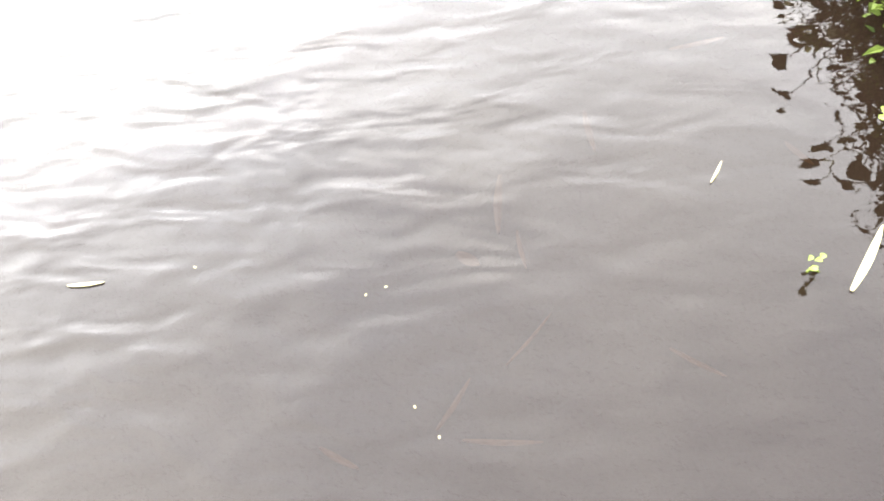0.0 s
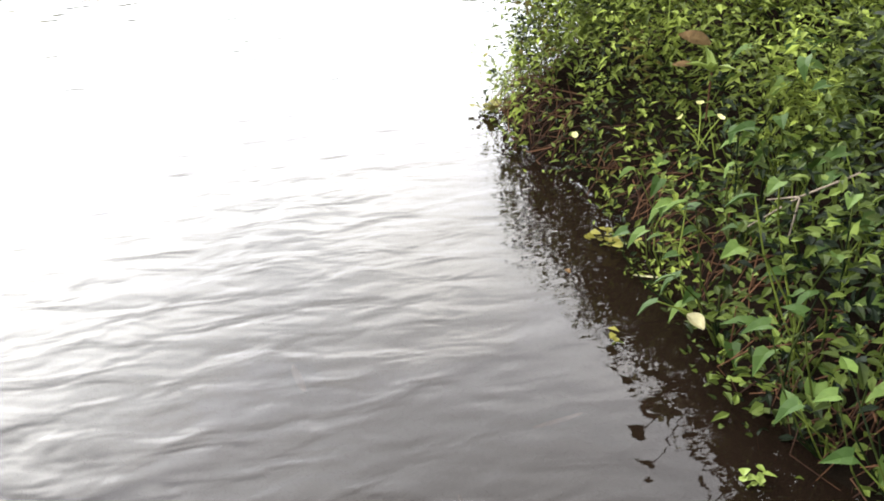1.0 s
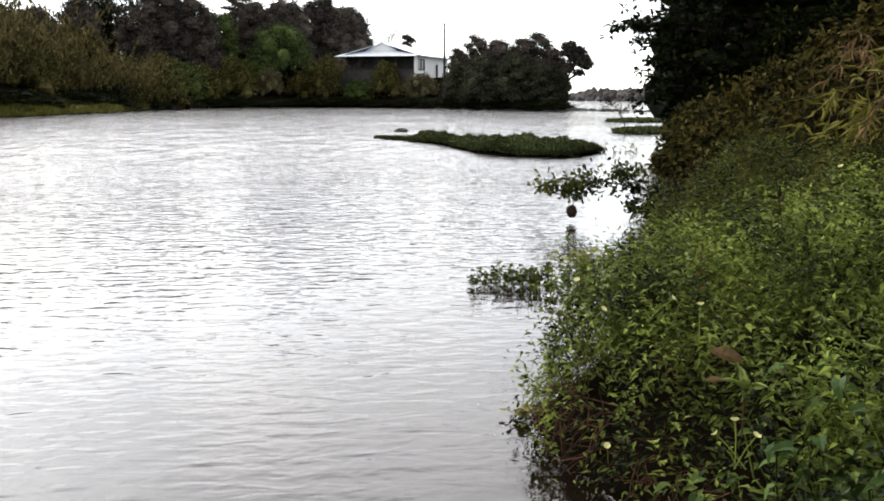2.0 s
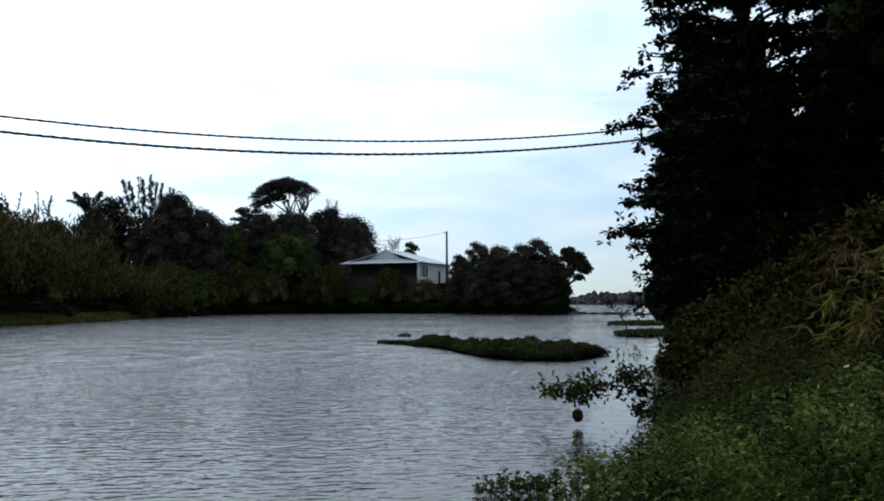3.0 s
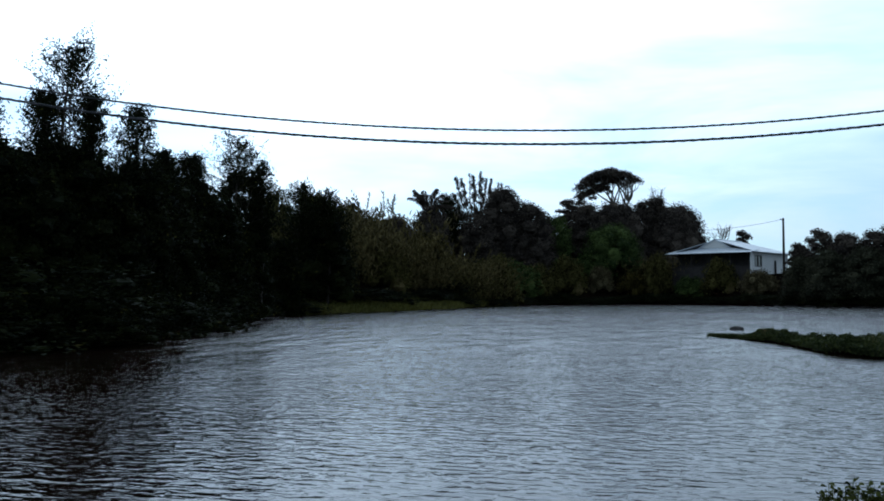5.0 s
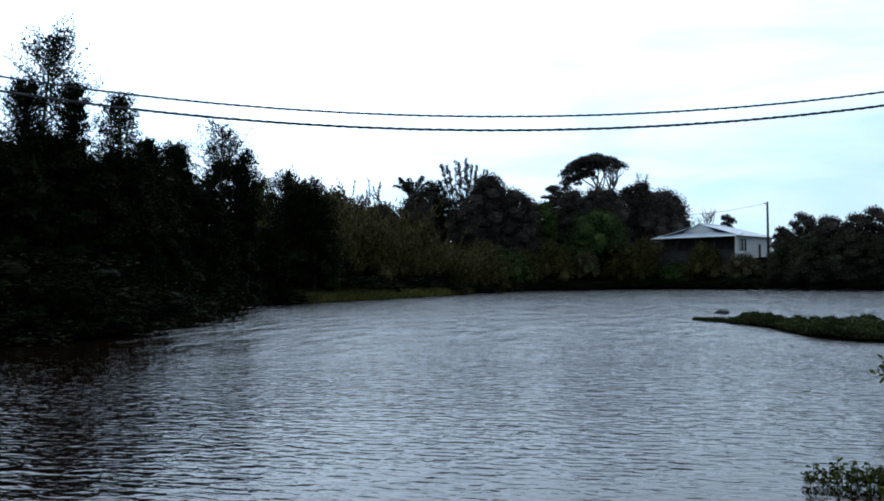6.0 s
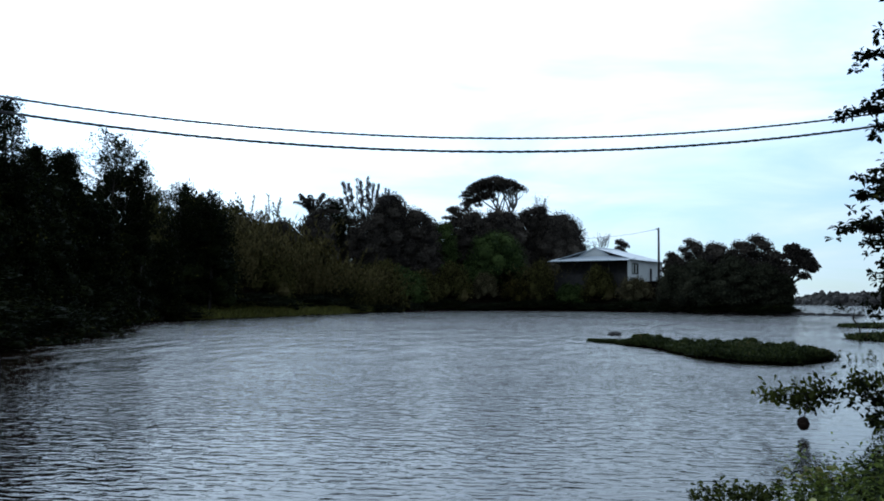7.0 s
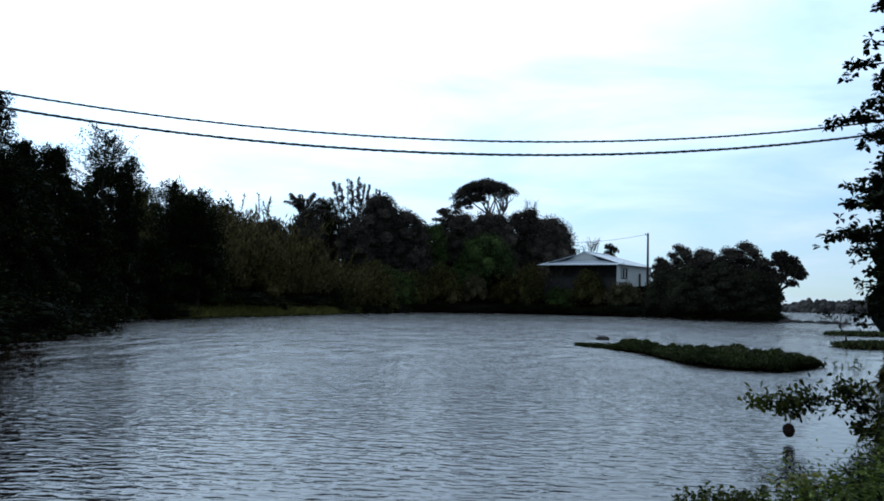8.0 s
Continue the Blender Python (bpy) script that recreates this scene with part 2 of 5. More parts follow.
    bp = nd.new("ShaderNodeBump")
    bp.inputs["Distance"].default_value = 1.0
    # sheltered by the near bank, livelier in the open
    away = nd.new("ShaderNodeVectorMath")
    away.operation = "LENGTH"
    ln.new(tc.outputs["Object"], away.inputs[0])
    opened = nd.new("ShaderNodeMapRange")
    ln.new(away.outputs["Value"], opened.inputs[0])
    opened.inputs[1].default_value, opened.inputs[2].default_value, opened.inputs[3].default_value, opened.inputs[4].default_value = 1.5, 18.0, 0.8, 2.7
    live = nd.new("ShaderNodeMath")
    live.operation = "MULTIPLY"
    ln.new(gr.outputs[0], live.inputs[0])
    ln.new(opened.outputs[0], live.inputs[1])
    sep = nd.new("ShaderNodeSeparateXYZ")
    ln.new(tc.outputs["Object"], sep.inputs[0])
    past = nd.new("ShaderNodeMath")
    past.operation = "SUBTRACT"
    ln.new(sep.outputs[1], past.inputs[0])
    past.inputs[1].default_value = 4.0
    run = nd.new("ShaderNodeMath")
    run.operation = "MAXIMUM"
    ln.new(past.outputs[0], run.inputs[0])
    run.inputs[1].default_value = 0.0
    edge = nd.new("ShaderNodeMath")
    edge.operation = "MULTIPLY_ADD"
    ln.new(run.outputs[0], edge.inputs[0])
    edge.inputs[1].default_value = -0.27
    ln.new(sep.outputs[0], edge.inputs[2])
    lee = nd.new("ShaderNodeMapRange")
    lee.interpolation_type = "SMOOTHSTEP"
    ln.new(edge.outputs[0], lee.inputs[0])
    lee.inputs[1].default_value, lee.inputs[2].default_value, lee.inputs[3].default_value, lee.inputs[4].default_value = -0.2, 0.8, 1.0, 0.3
    calm = nd.new("ShaderNodeMath")
    calm.operation = "MULTIPLY"
    ln.new(live.outputs[0], calm.inputs[0])
    ln.new(lee.outputs[0], calm.inputs[1])
    fuzz = nd.new("ShaderNodeMapRange")
    ln.new(away.outputs["Value"], fuzz.inputs[0])
    fuzz.inputs[1].default_value, fuzz.inputs[2].default_value, fuzz.inputs[3].default_value, fuzz.inputs[4].default_value = 8.0, 80.0, 0.02, 0.09
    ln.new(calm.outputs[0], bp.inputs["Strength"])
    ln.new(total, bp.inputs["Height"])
    fr = nd.new("ShaderNodeFresnel")
    fr.inputs["IOR"].default_value = 1.33
    ln.new(bp.outputs[0], fr.inputs["Normal"])
    gl = nd.new("ShaderNodeBsdfGlossy")
    ln.new(fuzz.outputs[0], gl.inputs["Roughness"])
    ln.new(bp.outputs[0], gl.inputs["Normal"])
    clear = nd.new("ShaderNodeBsdfTransparent")
    clear.inputs[0].default_value = (0.55, 0.41, 0.28, 1)
    silt = nd.new("ShaderNodeBsdfDiffuse")
    silt.inputs[0].default_value = (0.0090, 0.0056, 0.0037, 1)
    murk = nd.new("ShaderNodeMixShader")
    murk.inputs[0].default_value = 0.64
    ln.new(clear.outputs[0], murk.inputs[1])
    ln.new(silt.outputs[0], murk.inputs[2])
    mix = nd.new("ShaderNodeMixShader")
    ln.new(fr.outputs[0], mix.inputs[0])
    ln.new(murk.outputs[0], mix.inputs[1])
    ln.new(gl.outputs[0], mix.inputs[2])
    ln.new(mix.outputs[0], nd["Material Output"].inputs[0])
    return mt


WATER = water_material()


# ---- mesh helpers ----
def mesh_of(name, verts, faces, mat, smooth=False):
    me = bpy.data.meshes.new(name)
    me.from_pydata(verts if isinstance(verts, list) else verts.tolist(), [], faces if isinstance(faces, list) else faces.tolist())
    if smooth:
        me.polygons.foreach_set("use_smooth", [True] * len(me.polygons))
    me.materials.append(mat)
    me.update()
    return me


def thing(name, label, category, x=0.0, y=0.0, z=0.0, group="", kind="", turn=0.0):
    ob = tagged(new(name), label, category, group, kind)
    ob.empty_display_size = 0.2
    ob.matrix_basis = pose(x, y, z, 0, 0, turn)
    return ob


def under(name, verts, faces, mat, parent, label="", smooth=False, kind=""):
    """One mesh object under a thing or a part."""
    ob = new(name, mesh_of(name, verts, faces, mat, smooth))
    ob.parent = parent
    return tagged(ob, label, "", "", kind)


def solid(name, verts, faces, mat, label, category, group="", kind="", smooth=False, m=None):
    ob = tagged(new(name, mesh_of(name, verts, faces, mat, smooth)), label, category, group, kind)
    if m is not None:
        ob.matrix_basis = m
    return ob


def join(*pieces):
    """Joins (verts, faces) pairs."""
    vs, fs, n = [], [], 0
    for v, f in pieces:
        v = np.asarray(v, float).reshape(-1, 3)
        vs.append(v)
        fs += [tuple(i + n for i in face) for face in (f if isinstance(f, list) else f.tolist())]
        n += len(v)
    return np.concatenate(vs), fs


def tube(points, radii, sides=7):
    """A tapered tube along points."""
    pts = [Vector(p) for p in points]
    vs, fs = [], []
    side = None
    for i, p in enumerate(pts):
        d = (pts[min(i + 1, len(pts) - 1)] - pts[max(i - 1, 0)]).normalized()
        if side is None:
            side = d.orthogonal().normalized()
        side = (side - d * side.dot(d)).normalized()
        up = d.cross(side)
        for k in range(sides):
            a = 2 * math.pi * k / sides
            vs.append(tuple(p + (side * math.cos(a) + up * math.sin(a)) * radii[i]))
    for i in range(len(pts) - 1):
        for k in range(sides):
            a, b = i * sides + k, i * sides + (k + 1) % sides
            fs.append((a, b, b + sides, a + sides))
    fs.append(tuple(range(sides - 1, -1, -1)))
    fs.append(tuple(range((len(pts) - 1) * sides, len(pts) * sides)))
    return np.array(vs), fs


def box(x0, y0, z0, x1, y1, z1):
    v = np.array([(x, y, z) for z in (z0, z1) for y in (y0, y1) for x in (x0, x1)], float)
    return v, [(0, 2, 3, 1), (4, 5, 7, 6), (0, 1, 5, 4), (2, 6, 7, 3), (0, 4, 6, 2), (1, 3, 7, 5)]


DIAMOND = (np.array([(0, 0, 0), (-0.5, 0.45, 0.12), (0, 1, -0.1), (0.5, 0.45, 0.12)], float), [(0, 2, 1), (0, 3, 2)])
LANCE = (np.array([(0, 0, 0), (-0.5, 0.3, 0.1), (0, 0.4, 0.0), (0.5, 0.3, 0.1), (-0.32, 0.68, 0.06), (0.32, 0.68, 0.06), (0, 1, -0.14)], float),
         [(0, 2, 1), (0, 3, 2), (1, 2, 4), (2, 3, 5), (2, 6, 4), (2, 5, 6)])
BLADE4 = (np.array([(0, 0, 0), (-0.5, 0.38, 0.1), (0, 0.42, 0.0), (0.5, 0.38, 0.1), (0, 1, -0.14)], float), [(0, 2, 1), (0, 3, 2), (1, 2, 4), (2, 3, 4)])
ARROW = (np.array([(0, 0, 0), (-0.42, -0.14, 0.05), (0.42, -0.14, 0.05), (-0.5, 0.18, 0.1), (0.5, 0.18, 0.1), (0, 0.3, 0.0), (-0.34, 0.55, 0.07), (0.34, 0.55, 0.07), (0, 1, -0.16)], float),
         [(0, 3, 1), (0, 5, 3), (0, 2, 4), (0, 4, 5), (3, 5, 6), (5, 4, 7), (5, 8, 6), (5, 7, 8)])
OBOVATE = (np.array([(0, 0, 0), (-0.5, 0.66, 0.08), (0, 0.55, 0.0), (0.5, 0.66, 0.08), (0, 1, -0.06)], float), [(0, 2, 1), (0, 3, 2), (1, 2, 4), (2, 3, 4)])
SPOON = (np.array([(0, 0, 0), (-0.2, 0.25, 0.04), (0.2, 0.25, 0.04), (-0.5, 0.7, 0.1), (0, 0.6, 0.0), (0.5, 0.7, 0.1), (-0.25, 0.95, 0.03), (0.25, 0.95, 0.03)], float),
         [(0, 4, 1), (0, 2, 4), (1, 4, 3), (2, 5, 4), (3, 4, 6), (4, 7, 6), (4, 5, 7)])


def leaves(rng, places, axes, normals, length, width, shape=DIAMOND):
    """Many leaves: each has its base, the way it points, the way it faces, a length and a width."""
    tv, tf = shape
    n = len(places)
    u = axes / (np.linalg.norm(axes, axis=1, keepdims=True) + 1e-9)
    w = normals - u * np.sum(normals * u, axis=1, keepdims=True)
    w /= np.linalg.norm(w, axis=1, keepdims=True) + 1e-9
    s = np.cross(u, w)
    L = np.broadcast_to(np.asarray(length, float), (n,))[:, None, None]
    B = np.broadcast_to(np.asarray(width, float), (n,))[:, None, None]
    v = places[:, None, :] + s[:, None, :] * tv[None, :, 0:1] * B + u[:, None, :] * tv[None, :, 1:2] * L + w[:, None, :] * tv[None, :, 2:3] * L
    f = np.asarray(tf)[None] + (np.arange(n) * len(tv))[:, None, None]
    return v.reshape(-1, 3), f.reshape(-1, 3)


def unit(rng, n):
    v = rng.normal(size=(n, 3))
    return v / np.linalg.norm(v, axis=1, keepdims=True)


def crown(rng, blobs, n, length, width, shape=DIAMOND, droop=0.3, inner=0.62, spread=0.35, rise=0.0, up=0.6):
    """Leaves on and inside lumps (x, y, z, rx, ry, rz), thick towards the outside."""
    b = np.array(blobs, float)
    area = (b[:, 3] * b[:, 4] + b[:, 4] * b[:, 5] + b[:, 3] * b[:, 5])
    pick = rng.choice(len(b), size=n, p=area / area.sum())
    d = unit(rng, n)
    d[:, 2] = np.where(d[:, 2] < -0.3, -d[:, 2] * 0.6, d[:, 2])
    r = rng.uniform(inner, 1.0, n) ** 0.7 + rng.exponential(0.05, n)
    p = b[pick, :3] + d * b[pick, 3:] * r[:, None]
    ax = d * 0.7 + unit(rng, n) * 0.9 + np.array((0, 0, rise - droop))
    no = d * spread + unit(rng, n) * 0.7 + np.array((0, 0, up))
    return leaves(rng, p, ax, no, length * rng.uniform(0.6, 1.25, n), width * rng.uniform(0.6, 1.25, n), shape)


def lump(rng, x, y, z, rx, ry, rz, cols=9, rows=6, rough=0.22):
    """A dented closed lump."""
    vs, fs = [(x, y, z - rz)], []
    for j in range(1, rows):
        a = math.pi * j / rows
        for i in range(cols):
            t = 2 * math.pi * i / cols + (j % 2) * 0.3
            k = 1 + rng.uniform(-rough, rough)
            vs.append((x + rx * k * math.sin(a) * math.cos(t), y + ry * k * math.sin(a) * math.sin(t), z - rz * k * math.cos(a)))
    vs.append((x, y, z + rz))
    for i in range(cols):
        k = (i + 1) % cols
        fs.append((0, 1 + k, 1 + i))
        for j in range(rows - 2):
            a = 1 + j * cols
            fs.append((a + i, a + k, a + cols + k, a + cols + i))
        fs.append((1 + (rows - 2) * cols + i, 1 + (rows - 2) * cols + k, len(vs) - 1))
    return np.array(vs), fs


def polar(az, r):
    return r * math.sin(radians(az)), r * math.cos(radians(az))


# ---- ground: one sheet, bed of the river and the banks ----
SHORE_LEFT = [polar(a, r) for a, r in ((-150, 9), (-110, 14), (-80, 19), (-60, 24), (-47, 25), (-42, 25.5), (-37, 27.5), (-34, 40), (-30, 56), (-26, 60), (-22, 66), (-18, 76), (-15, 92), (-12, 104),
                                       (-8, 109), (-3, 111), (0, 107), (3.7, 101), (7.3, 96), (10.6, 94), (11.1, 97), (11.2, 140), (6, 300), (-30, 700), (-70, 3500))]
SHORE_RIGHT = [(-3, -0.6), (-0.6, -0.45), (0.7, -0.2), (1.2, 0.5), (1.08, 1.2), (0.97, 1.6), (0.95, 2.3), (0.9, 2.9), (0.66, 3.45), (0.62, 3.95), (0.92, 4.4), (1.28, 5.0), (1.75, 6.4), (2.5, 8.0), (3.2, 9.2), (3.9, 11.0),
               (4.9, 16.4), (8.6, 28), (12.2, 41), (17, 56), (32, 105), (50, 170), (120, 230), (3500, 400)]
LAND = SHORE_LEFT + [(-3500, -3500), (3500, -3500)] + SHORE_RIGHT[::-1]


def inland(x, y):
    """Signed distance to the waterline, positive on land."""
    px, py = np.asarray(x, float), np.asarray(y, float)
    best, inside = np.full(px.shape, 1e9), np.zeros(px.shape, bool)
    for (ax, ay), (bx, by) in zip(LAND, LAND[1:] + LAND[:1]):
        dx, dy = bx - ax, by - ay
        t = np.clip(((px - ax) * dx + (py - ay) * dy) / (dx * dx + dy * dy), 0, 1)
        best = np.minimum(best, np.hypot(px - ax - t * dx, py - ay - t * dy))
        cross = (ay > py) != (by > py)
        with np.errstate(divide="ignore", invalid="ignore"):
            inside ^= cross & (px < ax + (py - ay) * dx / (dy if dy else 1e-9))
    return np.where(inside, best, -best)


def ease(s, a, b):
    t = np.clip((s - a) / (b - a), 0, 1)
    return t * t * (3 - 2 * t)


def ground_height(x, y):
    x, y = np.asarray(x, float), np.asarray(y, float)
    s = inland(x, y)
    r = np.hypot(x, y)
    az = np.degrees(np.arctan2(x, y))
    wob = 0.5 + 0.25 * np.sin(x * 1.7 + 1.3 * np.sin(y * 0.9)) + 0.25 * np.sin(y * 2.3 + x * 0.6)
    near = 0.10 * ease(s, 0, 0.15) + 0.12 * ease(s, 0, 1.4) + 0.28 * ease(s, 1.0, 8) + 0.06 * wob * ease(s, 0, 1)
    hill = 0.3 * ease(s, 0, 0.6) + 2.0 * ease(s, 1.0, 6) + 1.6 * ease(s, 5, 12) + 4.0 * ease(s, 12, 45)
    cape = 0.3 * ease(s, 0, 0.6) + 1.2 * ease(s, 2, 9)
    far = np.where(az > 4.5, cape, hill)
    left = (az < 14) & (r > 12)
    land = np.where(left, far, near)
    bed = -0.10 * ease(-s, 0, 0.2) - 0.30 * ease(-s, 0.1, 1.5) - 1.2 * ease(-s, 1.5, 14)
    return np.where(s > 0, land, bed)


def build_ground():
    az = np.concatenate([np.arange(-180, -56, 3.0), np.arange(-56, 34, 0.5), np.arange(34, 180, 3.0)])
    rr = np.concatenate([[0.05, 0.3], np.geomspace(0.5, 30, 74), np.arange(31, 135, 2.0), np.geomspace(137, 3400, 30)])
    A, Rr = np.meshgrid(np.radians(az), rr)
    X, Y = Rr * np.sin(A), Rr * np.cos(A)
    v = np.stack([X, Y, ground_height(X, Y)], -1).reshape(-1, 3)
    n = len(az)
    fs = [(j * n + i, j * n + (i + 1) % n, (j + 1) * n + (i + 1) % n, (j + 1) * n + i) for j in range(len(rr) - 1) for i in range(n)]
    fs.append(tuple(range(n - 1, -1, -1)))
    solid("ground", v, fs, SOIL, "wet muddy soil of the river banks and bed, darkened as shade", "ground", kind="structure", smooth=True)


def build_water():
    rr = [0.02, 4, 12, 40, 120, 400, 1500, 4500]
    n = 48
    v = np.array([(r * math.sin(2 * math.pi * i / n), r * math.cos(2 * math.pi * i / n), 0.0) for r in rr for i in range(n)])
    fs = [(j * n + i, j * n + (i + 1) % n, (j + 1) * n + (i + 1) % n, (j + 1) * n + i) for j in range(len(rr) - 1) for i in range(n)]
    fs.append(tuple(range(n - 1, -1, -1)))
    solid("water", v, fs, WATER, "murky brown river water with small wind ripples", "water", kind="structure")


build_ground()
build_water()


# ---- trees ----
def up_at(x, y):
    return float(ground_height(np.array([x]), np.array([y]))[0])


def height_for(elev, r):
    return EYE[2] + r * math.tan(radians(elev))


def limb_between(rng, a, b, r0, r1, bend=0.12, steps=5, sides=6):
    a, b = Vector(a), Vector(b)
    side = Vector(rng.normal(size=3)) * (b - a).length * bend
    pts = [a.lerp(b, t) + side * math.sin(math.pi * t) for t in np.linspace(0, 1, steps)]
    return tube(pts, list(np.linspace(r0, r1, steps)), sides)


def crown_lumps(rng, width, low, high, count, flat=0.75):
    """Overlapping lumps that fill a dome width across, from low to high."""
    out = []
    for i in range(count):
        rel = (i + rng.uniform(0, 1)) / count
        r = width * rng.uniform(0.17, 0.27) * (1.1 - 0.45 * rel)
        z = low + r * flat + (high - low - 2 * r * flat) * rel
        reach = max(0.0, width / 2 * (1 - rel ** 3.6) ** 0.5 * (0.75 + 0.25 * min(1, rel * 4)) - r * 0.75)
        a = i * 2.4 + rng.uniform(-0.4, 0.4)
        k = reach * math.sqrt(rng.uniform(0.25, 1)) * (0.15 if i % 3 == 0 else 1.0)
        out.append((k * math.cos(a), k * math.sin(a), z, r, r, r * flat))
    return out


def dome_lumps(rng, width, low, high, count, flat=0.8):
    """Lumps spread evenly over a dome, so that its outline is full to the edge."""
    out = []
    for i in range(count):
        u = (i + 0.5) / count
        r = width * rng.uniform(0.14, 0.21)
        a = i * 2.4 + rng.uniform(-0.3, 0.3)
        k = (width / 2 - r) * (1 - u ** 2.4) ** 0.5 * rng.uniform(0.9, 1.04)
        out.append((k * math.cos(a), k * math.sin(a), low + r * 0.5 + (high - low - r * (0.5 + flat)) * u, r, r, r * flat))
    out.append((0, 0, low + (high - low) * 0.4, width * 0.3, width * 0.3, (high - low) * 0.36))
    return out


def leafy_tree(name, label, az, r, width, top, seed, low=0.25, count=12, n=5000, leaf=0.35, mat=None, trunk=0.22, lumps=None, flat=0.75, group="", core=0.72, inner=0.62, bark=None, category="tree", dome=False, spread=0.35, up=0.6):
    """A tree by bearing and distance: trunk, limbs to its lumps of foliage, and a crown of leaves. top: height over the water."""
    rng = np.random.default_rng(seed)
    x, y = polar(az, r)
    z = up_at(x, y)
    h = top - z
    root = thing(name, label, category, x, y, z - 0.1, group)
    lumps = lumps or (dome_lumps if dome else crown_lumps)(rng, width, h * low, h, count, flat)
    fork = Vector((0, 0, max(h * low * 0.8, h * 0.15)))
    bark = bark or BARK
    v, f = tube([(0, 0, 0), (0.02 * h, 0, fork.z * 0.5), tuple(fork), (rng.uniform(-0.05, 0.05) * h, 0, h * 0.75)], [trunk * 1.25, trunk, trunk * 0.8, trunk * 0.25], 8)
    under("trunk", v, f, bark, root, smooth=True)
    for b in lumps[:: max(1, len(lumps) // 8)]:
        v, f = limb_between(rng, fork, b[:3], trunk * 0.5, trunk * 0.12, 0.04)
        under("limb", v, f, bark, root, smooth=True)
    pieces = [crown(rng, lumps, n, leaf, leaf * 0.6, inner=inner, spread=spread, up=up)]
    if core:
        pieces += [lump(rng, b[0], b[1], b[2], b[3] * core, b[4] * core, b[5] * core) for b in lumps]
    v, f = join(*pieces)
    under("crown", v, f, mat or TREE_LEAF, root)
    return root


def umbrella_tree():
    """Tall tree with a broad domed top, open on one side so that its pale limbs show."""
    rng = np.random.default_rng(5)
    az, r = -7.55, 135.0
    x, y = polar(az, r)
    z = up_at(x, y)
    h = height_for(8.1, r) - z
    root = thing("umbrella_tree", "tall dome-topped tree with bare spreading limbs on the wooded hill", "tree", x, y, z - 0.2)
    fork = Vector((0.6, 0, h - 6.0))
    v, f = tube([(0, 0, 0), (0.2, 0, fork.z * 0.5), fork], [0.5, 0.42, 0.34], 8)
    under("trunk", v, f, PALE_BARK, root, smooth=True)

    def top_of(dx, dy):
        return h - 0.085 * (dx + 0.4) ** 2 * (1.35 if dx < 0 else 0.9) - 0.07 * dy * dy

    roof_lumps, low_lumps = [], []
    for i in range(60):
        rho = 4.6 * math.sqrt((i + 0.5) / 60)
        a = i * 2.4
        dx, dy = rho * math.cos(a) - 0.2, rho * math.sin(a) * 0.8
        rz = rng.uniform(0.5, 0.8)
        roof_lumps.append((dx, dy, top_of(dx, dy) - rz - rng.uniform(0, 0.25), rng.uniform(0.6, 0.95), 0.8, rz))
    for i in range(90):
        dx = -4.7 + 6.6 * rng.uniform(0, 1)
        deep = 3.7 if dx < 0.2 else 2.2
        dy = rng.uniform(-2.6, 2.6)
        low_lumps.append((dx, dy, top_of(dx, dy) - rng.uniform(0.9, deep), rng.uniform(0.5, 0.85), 0.7, rng.uniform(0.4, 0.65)))
    # slender pale limbs fan out to the open side, heavier ones carry the dome
    for k, (bx, ends) in enumerate(((0.6, range(0, 60, 9)), (2.0, range(4, 60, 8)), (2.7, range(2, 60, 8)))):
        base = Vector((bx, 0, h - 5.8 + 0.25 * k))
        if k:
            under("limb", *limb_between(rng, fork - Vector((0, 0, 1.6)), base, 0.22, 0.15, 0.05), PALE_BARK, root, smooth=True)
        for i in ends:
            b = Vector(roof_lumps[i][:3])
            if k and b.x < 0.4:
                continue
            knee = base.lerp(b, 0.55) + Vector((0.1 * (b.x - bx), 0, -0.25))
            under("limb", *limb_between(rng, base, knee, 0.15, 0.09, 0.07), PALE_BARK, root, smooth=True)
            for c in sorted(roof_lumps, key=lambda q: (Vector(q[:3]) - b).length)[:4]:
                under("branch", *limb_between(rng, knee, Vector(c[:3]), 0.065, 0.03, 0.08), PALE_BARK, root, smooth=True)
    v, f = crown(rng, roof_lumps + low_lumps, 23000, 0.24, 0.15, inner=0.3, spread=0.9, up=0.3)
    under("crown", v, f, TREE_LEAF, root)


